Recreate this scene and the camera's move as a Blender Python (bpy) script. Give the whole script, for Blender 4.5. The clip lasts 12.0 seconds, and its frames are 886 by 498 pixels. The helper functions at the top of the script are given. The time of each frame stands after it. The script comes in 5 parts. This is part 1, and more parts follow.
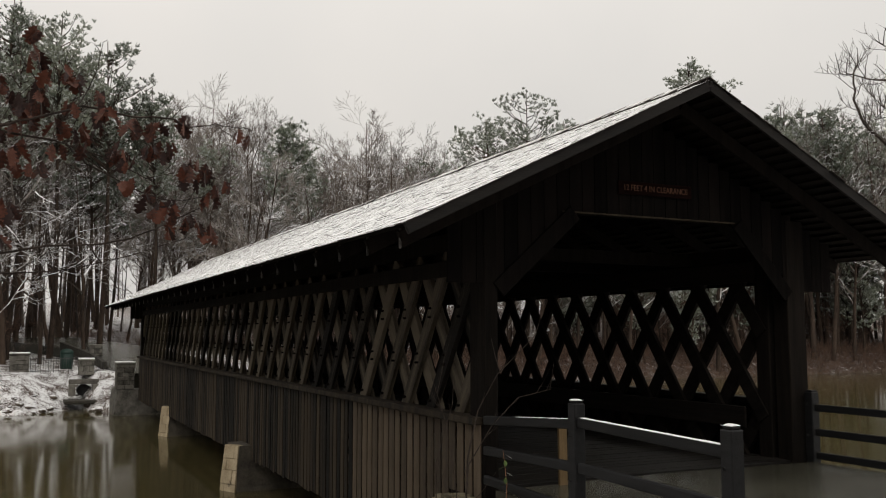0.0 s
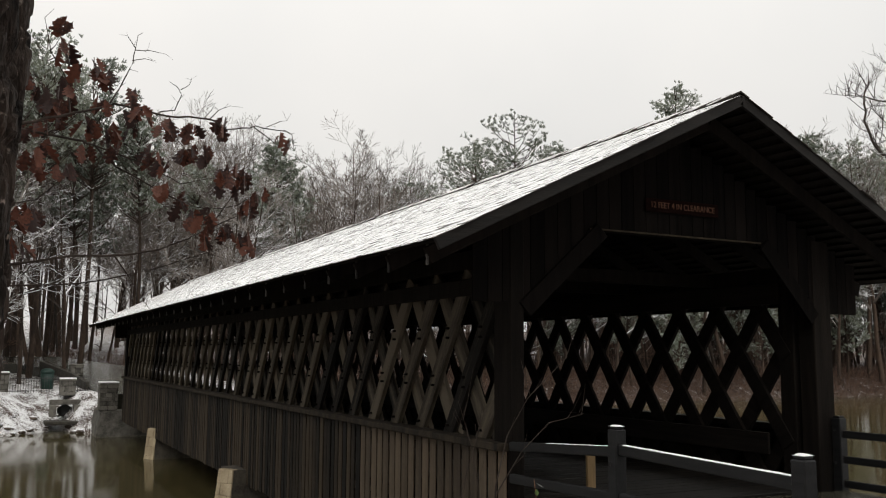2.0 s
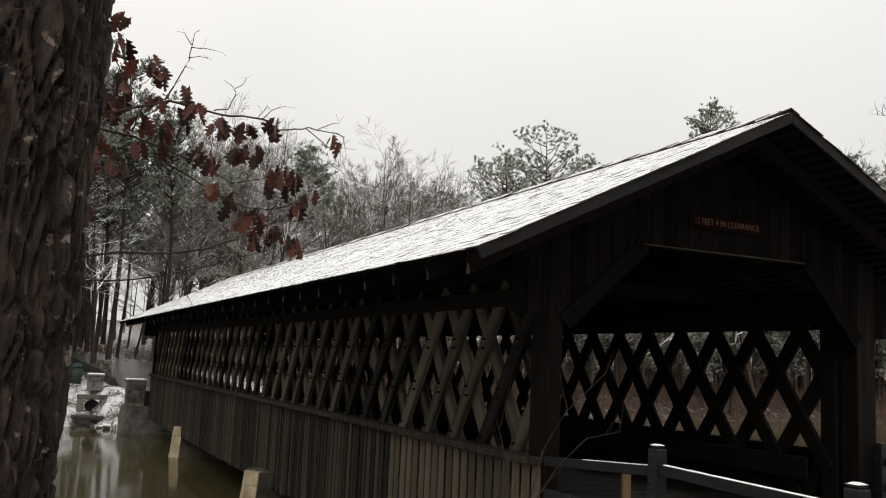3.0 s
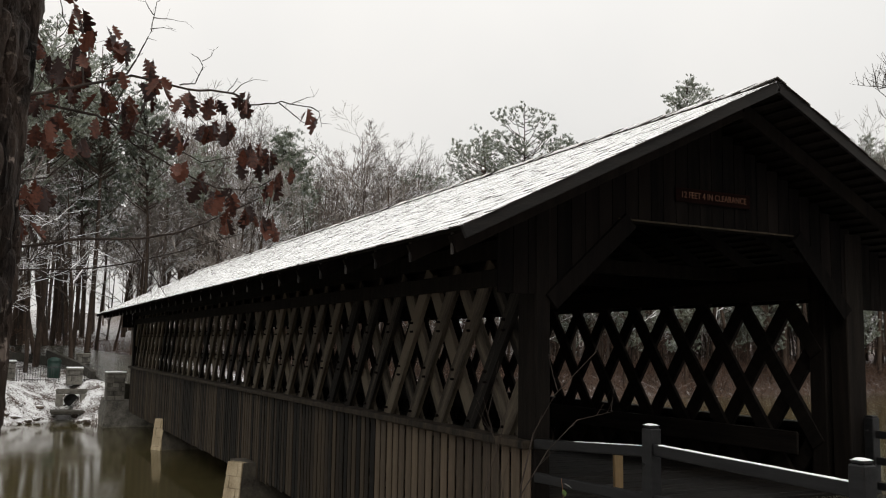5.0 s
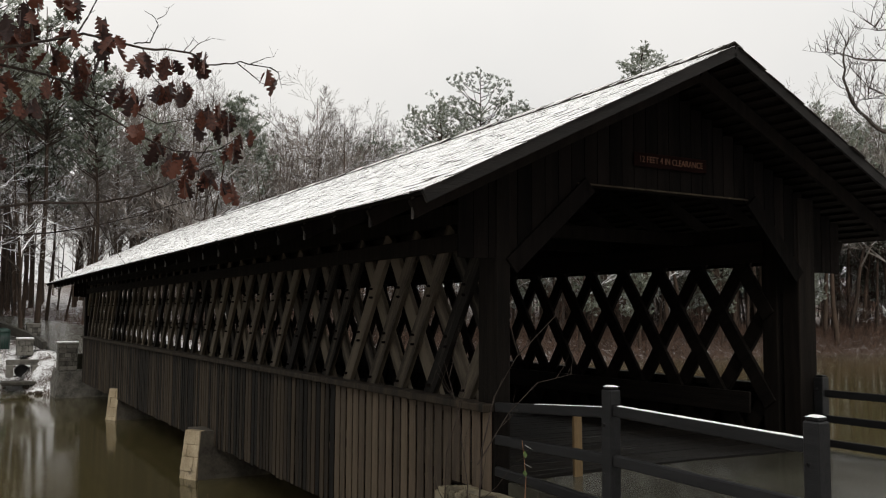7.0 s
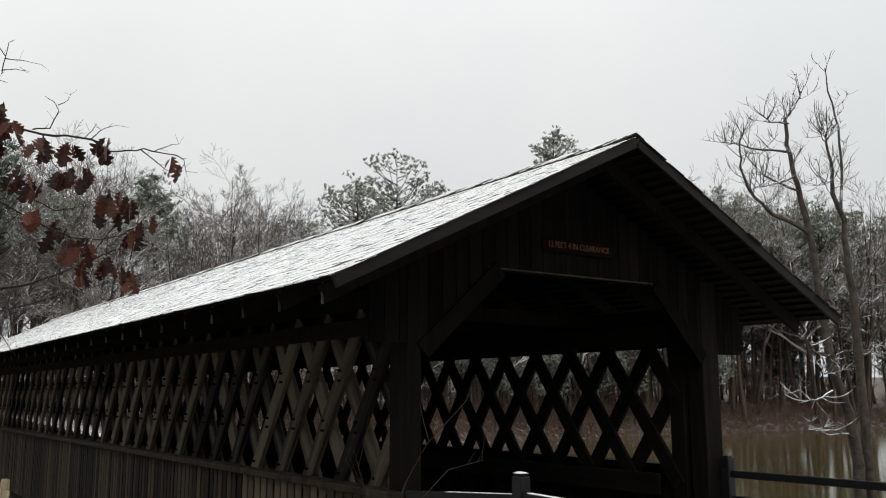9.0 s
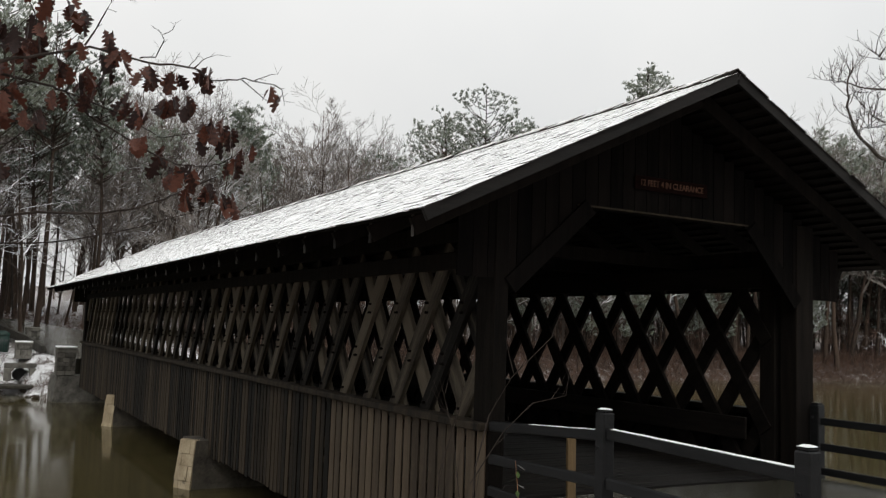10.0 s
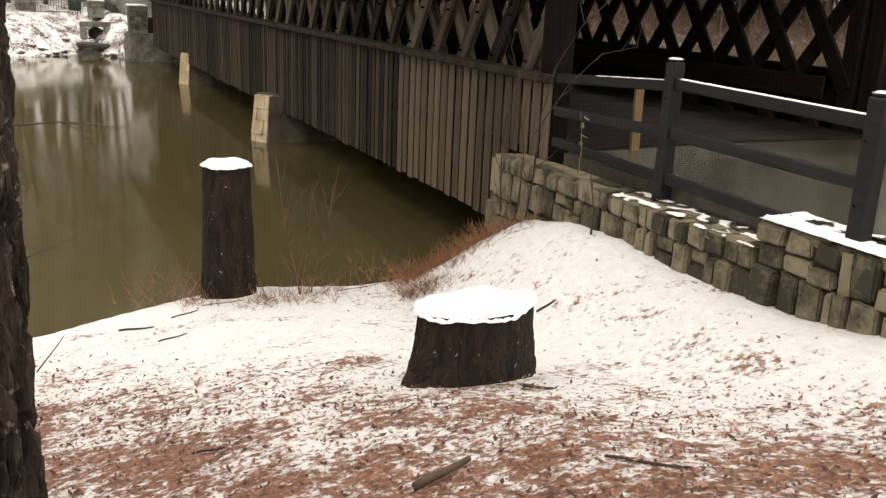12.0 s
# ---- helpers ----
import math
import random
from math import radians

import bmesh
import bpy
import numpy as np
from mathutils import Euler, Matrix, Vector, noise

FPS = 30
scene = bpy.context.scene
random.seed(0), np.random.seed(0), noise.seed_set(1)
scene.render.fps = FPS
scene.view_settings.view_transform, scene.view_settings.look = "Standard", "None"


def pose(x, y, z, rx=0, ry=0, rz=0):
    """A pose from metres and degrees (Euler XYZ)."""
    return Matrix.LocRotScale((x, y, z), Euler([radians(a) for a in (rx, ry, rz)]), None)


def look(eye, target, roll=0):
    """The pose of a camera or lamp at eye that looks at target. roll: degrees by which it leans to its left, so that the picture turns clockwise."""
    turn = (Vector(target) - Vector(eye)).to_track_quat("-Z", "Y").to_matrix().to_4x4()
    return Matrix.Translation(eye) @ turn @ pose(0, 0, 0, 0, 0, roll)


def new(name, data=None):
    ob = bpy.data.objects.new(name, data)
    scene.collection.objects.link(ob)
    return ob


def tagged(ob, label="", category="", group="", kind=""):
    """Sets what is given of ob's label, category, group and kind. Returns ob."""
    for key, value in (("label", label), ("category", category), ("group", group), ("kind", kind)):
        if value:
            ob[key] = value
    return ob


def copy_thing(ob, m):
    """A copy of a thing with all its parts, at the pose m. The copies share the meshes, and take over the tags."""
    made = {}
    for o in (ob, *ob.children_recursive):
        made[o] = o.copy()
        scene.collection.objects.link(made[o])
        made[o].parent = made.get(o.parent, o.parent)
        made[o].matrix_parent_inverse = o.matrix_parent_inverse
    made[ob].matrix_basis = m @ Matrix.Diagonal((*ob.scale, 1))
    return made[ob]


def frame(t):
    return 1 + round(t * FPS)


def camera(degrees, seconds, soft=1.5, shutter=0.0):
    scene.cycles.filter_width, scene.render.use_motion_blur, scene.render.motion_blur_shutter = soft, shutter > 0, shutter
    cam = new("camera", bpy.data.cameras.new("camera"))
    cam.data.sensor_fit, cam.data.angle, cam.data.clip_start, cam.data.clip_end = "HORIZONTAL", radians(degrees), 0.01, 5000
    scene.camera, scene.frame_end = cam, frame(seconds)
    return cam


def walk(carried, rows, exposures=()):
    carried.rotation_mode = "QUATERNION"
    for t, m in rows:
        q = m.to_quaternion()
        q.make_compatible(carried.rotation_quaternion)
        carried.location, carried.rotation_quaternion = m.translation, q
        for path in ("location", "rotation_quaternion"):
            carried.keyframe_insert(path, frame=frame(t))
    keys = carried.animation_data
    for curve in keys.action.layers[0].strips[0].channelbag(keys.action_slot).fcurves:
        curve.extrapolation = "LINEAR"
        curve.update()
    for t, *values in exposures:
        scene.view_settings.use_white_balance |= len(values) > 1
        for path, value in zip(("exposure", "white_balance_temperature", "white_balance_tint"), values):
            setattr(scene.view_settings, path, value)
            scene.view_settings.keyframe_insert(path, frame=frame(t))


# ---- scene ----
cam = camera(53.22, 12.0, soft=1.1, shutter=0.15)
# seconds, eye in metres, then yaw to the left of +y, pitch up and roll in degrees
ROWS = [
    (0.0, -8.838, -9.465, 2.072, -25.94, 5.40, -0.02),
    (0.5, -8.930, -9.289, 2.072, -26.01, 5.90, -0.28),
    (1.0, -9.104, -9.101, 2.096, -27.38, 6.04, -0.83),
    (1.5, -9.148, -8.890, 2.064, -27.96, 6.03, -0.11),
    (2.0, -9.128, -8.737, 2.063, -27.21, 6.80, 0.36),
    (2.5, -9.126, -8.617, 2.074, -25.97, 7.40, 0.99),
    (3.0, -9.236, -8.553, 2.069, -25.48, 7.33, 2.54),
    (5.0, -9.122, -8.237, 2.065, -26.83, 6.34, 0.95),
    (5.5, -9.139, -8.213, 2.078, -27.57, 6.35, 0.27),
    (6.0, -9.138, -8.194, 2.054, -28.22, 5.50, -0.47),
    (6.5, -9.133, -8.183, 2.054, -29.13, 4.51, -0.26),
    (7.0, -9.149, -8.175, 2.041, -29.72, 4.24, 0.39),
    (7.5, -9.136, -8.197, 2.073, -32.21, 5.58, -0.11),
    (7.7, -9.122, -8.218, 2.086, -34.18, 6.84, -0.58),
    (9.3, -9.096, -8.231, 2.111, -34.97, 9.41, 0.02),
    (9.5, -9.131, -8.236, 2.084, -33.55, 8.85, 0.53),
    (10.0, -9.140, -8.230, 2.078, -29.56, 5.18, 2.02),
    (10.5, -9.132, -8.181, 2.028, -26.48, -2.24, 2.46),
    (11.0, -9.105, -8.201, 1.900, -24.91, -12.07, 1.50),
    (11.5, -9.069, -8.164, 1.750, -24.23, -19.77, 1.24),
    (12.0, -9.081, -8.245, 1.877, -25.88, -16.28, 2.45),
]


def eye_pose(x, y, z, yaw, pitch, roll):
    a, b = radians(yaw), radians(pitch)
    ahead = Vector((-math.sin(a) * math.cos(b), math.cos(a) * math.cos(b), math.sin(b)))
    return look((x, y, z), Vector((x, y, z)) + ahead, roll)


EXPOSURE = [(0.0, -0.22, 6900, 11), (1.0, -0.12, 6800, 10), (2.5, 0.0, 6700, 10), (7.7, 0.0, 6700, 10), (9.5, -0.12, 6350, 8), (10.1, 0.0, 6600, 10),
            (10.5, 1.2, 7700, 13), (10.8, 1.2, 7700, 13), (11.0, 1.0, 7600, 13), (11.5, 0.5, 7600, 13), (12.0, 0.9, 7400, 12)]
walk(cam, [(r[0], eye_pose(*r[1:])) for r in ROWS], EXPOSURE)

# ------------------------------------------------------------------ light
world = bpy.data.worlds.new("overcast_sky")
scene.world = world
world.use_nodes = True
wn, wl = world.node_tree.nodes, world.node_tree.links
wn.clear()
w_out, w_bg = wn.new("ShaderNodeOutputWorld"), wn.new("ShaderNodeBackground")
sky = wn.new("ShaderNodeTexSky")
sky.sky_type, sky.sun_disc = "NISHITA", False
sky.sun_elevation, sky.sun_rotation = radians(38), radians(200)
sky.dust_density, sky.air_density = 6.0, 1.0
grey = wn.new("ShaderNodeHueSaturation")
grey.inputs["Saturation"].default_value = 0.12
grey.inputs["Value"].default_value = 0.10
cloud_co, cloud = wn.new("ShaderNodeTexCoord"), wn.new("ShaderNodeTexNoise")
cloud.inputs["Scale"].default_value, cloud.inputs["Detail"].default_value = 1.6, 5.0
cloud_ramp = wn.new("ShaderNodeValToRGB")
cloud_ramp.color_ramp.elements[0].position, cloud_ramp.color_ramp.elements[0].color = 0.3, (0.70, 0.715, 0.725, 1)
cloud_ramp.color_ramp.elements[1].position, cloud_ramp.color_ramp.elements[1].color = 0.7, (0.83, 0.825, 0.815, 1)
sky_mix = wn.new("ShaderNodeMix")
sky_mix.data_type = "RGBA"
sky_mix.inputs[0].default_value = 0.93
wl.new(sky.outputs[0], grey.inputs["Color"])
wl.new(cloud_co.outputs["Generated"], cloud.inputs["Vector"])
wl.new(cloud.outputs["Fac"], cloud_ramp.inputs[0])
wl.new(grey.outputs[0], sky_mix.inputs[6])
wl.new(cloud_ramp.outputs[0], sky_mix.inputs[7])
# an overcast sky is brighter overhead than at the horizon
sky_z, sky_sq, sky_lift = wn.new("ShaderNodeSeparateXYZ"), wn.new("ShaderNodeMath"), wn.new("ShaderNodeMath")
sky_sq.operation, sky_lift.operation = "POWER", "MULTIPLY_ADD"
sky_sq.inputs[1].default_value, sky_lift.inputs[1].default_value, sky_lift.inputs[2].default_value = 2.0, 1.5, 1.0
wl.new(cloud_co.outputs["Generated"], sky_z.inputs[0])
wl.new(sky_z.outputs[2], sky_sq.inputs[0])
wl.new(sky_sq.outputs[0], sky_lift.inputs[0])
wl.new(sky_lift.outputs[0], w_bg.inputs[1])
wl.new(sky_mix.outputs[2], w_bg.inputs[0])
wl.new(w_bg.outputs[0], w_out.inputs[0])
sun = new("sun", bpy.data.lights.new("sun", "SUN"))
sun.data.energy, sun.data.angle, sun.data.color = 0.9, radians(40), (1.0, 0.97, 0.93)
sun.matrix_world = look((-20, -40, 40), (0, 0, 0))


# ------------------------------------------------------------------ materials
def material(name, dark, light, scale=4.0, stretch=(1, 1, 1), rough=0.8, bump=0.3, fine=40.0, per_object=0.0, metal=0.0,
             fleck=None, fleck_at=0.62, fleck_scale=6.0, spec=0.3, bump_size=0.02, coord="Object", island=0.0):
    """Two scales of variation between two colours, a fine relief, and flecks of a third colour if wanted."""
    m = bpy.data.materials.new(name)
    m.use_nodes = True
    n, l = m.node_tree.nodes, m.node_tree.links
    b = n["Principled BSDF"]
    co, mp = n.new("ShaderNodeTexCoord"), n.new("ShaderNodeMapping")
    mp.inputs["Scale"].default_value = stretch
    l.new(co.outputs[coord], mp.inputs["Vector"])
    big, small = n.new("ShaderNodeTexNoise"), n.new("ShaderNodeTexNoise")
    big.inputs["Scale"].default_value, big.inputs["Detail"].default_value = scale, 6
    small.inputs["Scale"].default_value, small.inputs["Detail"].default_value = fine, 4
    l.new(mp.outputs[0], big.inputs["Vector"])
    l.new(mp.outputs[0], small.inputs["Vector"])
    add = n.new("ShaderNodeMath")
    add.operation = "MULTIPLY_ADD"
    add.inputs[1].default_value, add.inputs[2].default_value = 0.45, -0.22
    l.new(small.outputs["Fac"], add.inputs[0])
    tot = n.new("ShaderNodeMath")
    l.new(big.outputs["Fac"], tot.inputs[0])
    l.new(add.outputs[0], tot.inputs[1])
    last = tot.outputs[0]
    if per_object or island:
        src = n.new("ShaderNodeObjectInfo").outputs["Random"] if per_object else n.new("ShaderNodeNewGeometry").outputs["Random Per Island"]
        sh = n.new("ShaderNodeMath")
        sh.operation = "MULTIPLY_ADD"
        sh.inputs[1].default_value = per_object or island
        sh.inputs[2].default_value = -(per_object or island) / 2
        l.new(src, sh.inputs[0])
        t2 = n.new("ShaderNodeMath")
        l.new(last, t2.inputs[0])
        l.new(sh.outputs[0], t2.inputs[1])
        last = t2.outputs[0]
    ramp = n.new("ShaderNodeValToRGB")
    ramp.color_ramp.elements[0].position, ramp.color_ramp.elements[0].color = 0.28, (*dark, 1)
    ramp.color_ramp.elements[1].position, ramp.color_ramp.elements[1].color = 0.75, (*light, 1)
    l.new(last, ramp.inputs[0])
    colour = ramp.outputs[0]
    if fleck:
        fn, fr, fm = n.new("ShaderNodeTexNoise"), n.new("ShaderNodeValToRGB"), n.new("ShaderNodeMix")
        fn.inputs["Scale"].default_value, fn.inputs["Detail"].default_value = fleck_scale, 8
        fn.inputs["Roughness"].default_value = 0.65
        l.new(co.outputs[coord], fn.inputs["Vector"])
        fr.color_ramp.elements[0].position, fr.color_ramp.elements[1].position = fleck_at, fleck_at + 0.06
        l.new(fn.outputs["Fac"], fr.inputs[0])
        fm.data_type = "RGBA"
        fm.inputs[7].default_value = (*fleck, 1)
        l.new(fr.outputs[0], fm.inputs[0])
        l.new(colour, fm.inputs[6])
        colour = fm.outputs[2]
    l.new(colour, b.inputs["Base Color"])
    b.inputs["Roughness"].default_value, b.inputs["Metallic"].default_value = rough, metal
    b.inputs["Specular IOR Level"].default_value = spec
    if bump:
        bp = n.new("ShaderNodeBump")
        bp.inputs["Strength"].default_value, bp.inputs["Distance"].default_value = bump, bump_size
        l.new(tot.outputs[0], bp.inputs["Height"])
        l.new(bp.outputs[0], b.inputs["Normal"])
    return m


def snow_on_top(m, level=0.5, amount=0.85, patch=3.0):
    """Snow lying on whatever faces up, broken by a noise."""
    n, l = m.node_tree.nodes, m.node_tree.links
    b = n["Principled BSDF"]
    old = b.inputs["Base Color"].links[0].from_socket
    geo, sep, tex, add, ramp, mix = (n.new(k) for k in ("ShaderNodeNewGeometry", "ShaderNodeSeparateXYZ", "ShaderNodeTexNoise", "ShaderNodeMath", "ShaderNodeMapRange", "ShaderNodeMix"))
    co = n.new("ShaderNodeTexCoord")
    tex.inputs["Scale"].default_value = patch
    l.new(co.outputs["Object"], tex.inputs["Vector"])
    l.new(geo.outputs["Normal"], sep.inputs[0])
    add.operation = "MULTIPLY_ADD"
    add.inputs[1].default_value = 1.0
    l.new(tex.outputs["Fac"], add.inputs[0])
    l.new(sep.outputs[2], add.inputs[2])
    ramp.inputs["From Min"].default_value, ramp.inputs["From Max"].default_value = level + 0.5, level + 0.7
    ramp.inputs["To Max"].default_value = amount
    l.new(add.outputs[0], ramp.inputs["Value"])
    mix.data_type = "RGBA"
    mix.inputs[7].default_value = (0.78, 0.79, 0.80, 1)
    l.new(ramp.outputs[0], mix.inputs[0])
    l.new(old, mix.inputs[6])
    l.new(mix.outputs[2], b.inputs["Base Color"])
    return m


GRAIN_Z, GRAIN_X, GRAIN_Y = (9, 9, 0.7), (0.7, 9, 9), (9, 0.7, 9)
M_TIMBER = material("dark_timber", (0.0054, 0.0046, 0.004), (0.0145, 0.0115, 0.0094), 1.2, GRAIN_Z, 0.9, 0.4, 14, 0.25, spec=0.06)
# gable wood coloured near-black to hold the shade under the roof overhang
M_GABLE = material("shaded_gable", (0.0042, 0.0037, 0.0034), (0.0108, 0.0088, 0.0078), 1.2, GRAIN_Z, 0.95, 0.4, 14, 0.4, spec=0.03)
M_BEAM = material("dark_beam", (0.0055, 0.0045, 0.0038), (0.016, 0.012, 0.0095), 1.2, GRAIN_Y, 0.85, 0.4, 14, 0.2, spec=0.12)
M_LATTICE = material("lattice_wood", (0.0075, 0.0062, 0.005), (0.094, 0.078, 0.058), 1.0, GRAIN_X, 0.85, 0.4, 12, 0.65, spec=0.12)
M_SIDING = material("weathered_siding", (0.0045, 0.0034, 0.0023), (0.046, 0.034, 0.022), 0.9, GRAIN_Z, 0.8, 0.5, 12, 0.75, spec=0.2)
M_SIDING_PALE = material("pale_siding", (0.036, 0.026, 0.017), (0.112, 0.083, 0.055), 0.9, GRAIN_Z, 0.8, 0.5, 12, 0.4)
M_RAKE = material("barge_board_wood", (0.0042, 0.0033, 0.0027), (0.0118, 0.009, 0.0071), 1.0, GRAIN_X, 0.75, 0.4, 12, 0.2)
M_SHINGLE = material("wet_shingle", (0.015, 0.013, 0.011), (0.07, 0.06, 0.05), 3.0, (1, 1, 1), 0.7, 0.4, 40, 0.3)
M_SNOW = material("snow", (0.70, 0.71, 0.72), (0.88, 0.88, 0.87), 3.0, (1, 1, 1), 0.65, 0.5, 60, spec=0.4)
M_ROOF_SNOW = material("roof_snow", (0.80, 0.80, 0.80), (0.92, 0.92, 0.91), 2.0, (1, 1, 1), 0.7, 0.4, 30,
                       fleck=(0.16, 0.15, 0.14), fleck_at=0.74, fleck_scale=2.6)
M_NEW_WOOD = material("fresh_wood", (0.10, 0.065, 0.03), (0.20, 0.13, 0.06), 1.2, GRAIN_Z, 0.7, 0.2, 14)
M_FENCE = material("painted_fence", (0.004, 0.004, 0.0044), (0.0125, 0.0125, 0.013), 2.0, GRAIN_Y, 0.6, 0.3, 20, 0.2, spec=0.25)
M_SIGN = material("rusty_sign_board", (0.004, 0.0015, 0.0012), (0.012, 0.004, 0.003), 3.0, GRAIN_X, 0.9, 0.3, 20, spec=0.05)
M_LETTER = material("sign_letter", (0.07, 0.028, 0.015), (0.12, 0.055, 0.03), 5.0, rough=0.7, bump=0.1)
M_PATH = material("wet_concrete", (0.024, 0.0225, 0.0165), (0.077, 0.0735, 0.055), 0.5, (1, 1, 1), 0.24, 0.03, 9, spec=0.5)
M_DECK = material("deck_plank", (0.005, 0.004, 0.0035), (0.018, 0.015, 0.012), 1.2, GRAIN_X, 0.55, 0.3, 12, 0.4, spec=0.25)
M_MORTAR = material("mortar", (0.02, 0.018, 0.014), (0.06, 0.055, 0.045), 6.0, rough=0.95, bump=0.6)
M_STONE = material("wall_stone", (0.034, 0.030, 0.020), (0.20, 0.172, 0.115), 5.0, rough=0.85, bump=1.0, fine=26, per_object=0.6,
                   fleck=(0.06, 0.06, 0.025), fleck_at=0.6, fleck_scale=4.0)
M_GREY_STONE = material("grey_stone", (0.045, 0.042, 0.036), (0.165, 0.155, 0.135), 3.0, rough=0.9, bump=0.7, fine=18, per_object=0.35)
M_CONCRETE = material("pier_concrete", (0.05, 0.046, 0.038), (0.15, 0.14, 0.115), 1.4, rough=0.9, bump=0.5, fine=22,
                      fleck=(0.06, 0.055, 0.04), fleck_at=0.6, fleck_scale=2.0)
# wet stone, darkened further to put the bridge's shade into its colour
M_PIER_DARK = material("wet_shaded_pier_stone", (0.026, 0.022, 0.017), (0.10, 0.088, 0.07), 2.6, rough=0.85, bump=0.9, fine=16, bump_size=0.04)
# pale colour stands in for the skylight that sawn rafter ends catch
M_TAIL = material("skylit_rafter_end", (0.03, 0.028, 0.026), (0.10, 0.094, 0.086), 3.0, rough=0.85, bump=0.2, per_object=0.5)
M_PIER_FACE = material("pier_face", (0.25, 0.195, 0.12), (0.50, 0.41, 0.28), 2.0, rough=0.9, bump=0.4, fine=22,
                       fleck=(0.16, 0.13, 0.09), fleck_at=0.62, fleck_scale=3.0)
M_BARK = material("plated_bark", (0.004, 0.003, 0.0025), (0.058, 0.042, 0.033), 14.0, (1, 1, 0.3), 0.9, 1.0, 70, bump_size=0.03,
                  fleck=(0.22, 0.18, 0.155), fleck_at=0.60, fleck_scale=18.0)
M_STUMP = material("stump_bark", (0.002, 0.0015, 0.0012), (0.032, 0.019, 0.012), 10.0, (1, 1, 0.25), 0.85, 1.0, 30, bump_size=0.03,
                   fleck=(0.55, 0.55, 0.52), fleck_at=0.645, fleck_scale=14.0)
M_PINE_BARK = material("pine_bark", (0.022, 0.015, 0.011), (0.085, 0.058, 0.042), 1.5, (1, 1, 0.3), 0.9, 0.6, 12, 0.3)
M_BARE = material("bare_branch", (0.05, 0.041, 0.034), (0.19, 0.16, 0.14), 1.2, (1, 1, 1), 0.9, 0.0, 6, 0.5)
M_FAR_WOOD = material("far_stem", (0.030, 0.024, 0.020), (0.12, 0.098, 0.083), 0.3, (1, 1, 1), 0.9, 0.0, 3, island=0.7)
M_FROSTED = material("frosted_branch", (0.085, 0.072, 0.063), (0.30, 0.272, 0.248), 1.6, (1, 1, 1), 0.9, 0.0, 5, 0.4)
M_BRUSH = material("brown_undergrowth", (0.035, 0.022, 0.016), (0.15, 0.092, 0.066), 1.2, (1, 1, 1), 0.9, 0.0, 6, island=0.7)
M_NEEDLE = material("pine_needle", (0.08, 0.095, 0.07), (0.235, 0.258, 0.2), 0.7, (1, 1, 1), 0.75, 0.0, 5, 0.35,
                    fleck=(0.52, 0.55, 0.53), fleck_at=0.53, fleck_scale=2.6)
M_SNOWY_TWIG = material("dark_limb", (0.018, 0.014, 0.011), (0.075, 0.058, 0.047), 6.0, rough=0.85, bump=0.2)
M_TWIG = material("oak_twig", (0.018, 0.013, 0.010), (0.065, 0.048, 0.038), 6.0, rough=0.8, bump=0.2)
M_LEAF = material("dry_oak_leaf", (0.024, 0.009, 0.0065), (0.115, 0.037, 0.02), 6.0, rough=0.6, bump=0.2, fine=50, per_object=0.7)
M_LITTER = material("leaf_litter", (0.06, 0.026, 0.018), (0.29, 0.155, 0.11), 5.0, rough=0.8, bump=0.0, island=0.9, coord="Object")
M_GRASS = material("dry_grass", (0.12, 0.055, 0.028), (0.30, 0.16, 0.09), 5.0, rough=0.9, bump=0.0, island=0.6)
M_ROCK = material("boulder_granite", (0.045, 0.046, 0.045), (0.15, 0.155, 0.15), 4.0, rough=0.6, bump=0.8, fine=30,
                  fleck=(0.30, 0.31, 0.25), fleck_at=0.57, fleck_scale=9.0)
M_SHORE_ROCK = snow_on_top(material("shore_rock", (0.03, 0.024, 0.018), (0.13, 0.10, 0.078), 2.0, rough=0.8, bump=0.6, fine=14, per_object=0.4), 0.5, 0.9, 4.0)
M_CAN = material("green_can", (0.004, 0.016, 0.012), (0.008, 0.03, 0.022), 2.0, rough=0.5, bump=0.0)
M_IRON = material("black_iron", (0.02, 0.02, 0.02), (0.05, 0.05, 0.05), 4.0, rough=0.5, bump=0.0)


def water_material():
    m = material("murky_water", (0.046, 0.038, 0.016), (0.072, 0.059, 0.026), 0.15, rough=0.09, bump=0.0, fine=2.0, spec=0.5)
    n, l = m.node_tree.nodes, m.node_tree.links
    b = n["Principled BSDF"]
    b.inputs["IOR"].default_value = 1.33
    co, wave, bp = n.new("ShaderNodeTexCoord"), n.new("ShaderNodeTexNoise"), n.new("ShaderNodeBump")
    wave.inputs["Scale"].default_value, wave.inputs["Detail"].default_value = 1.6, 4
    l.new(co.outputs["Object"], wave.inputs["Vector"])
    bp.inputs["Strength"].default_value, bp.inputs["Distance"].default_value = 0.12, 0.02
    l.new(wave.outputs["Fac"], bp.inputs["Height"])
    l.new(bp.outputs[0], b.inputs["Normal"])
    return m


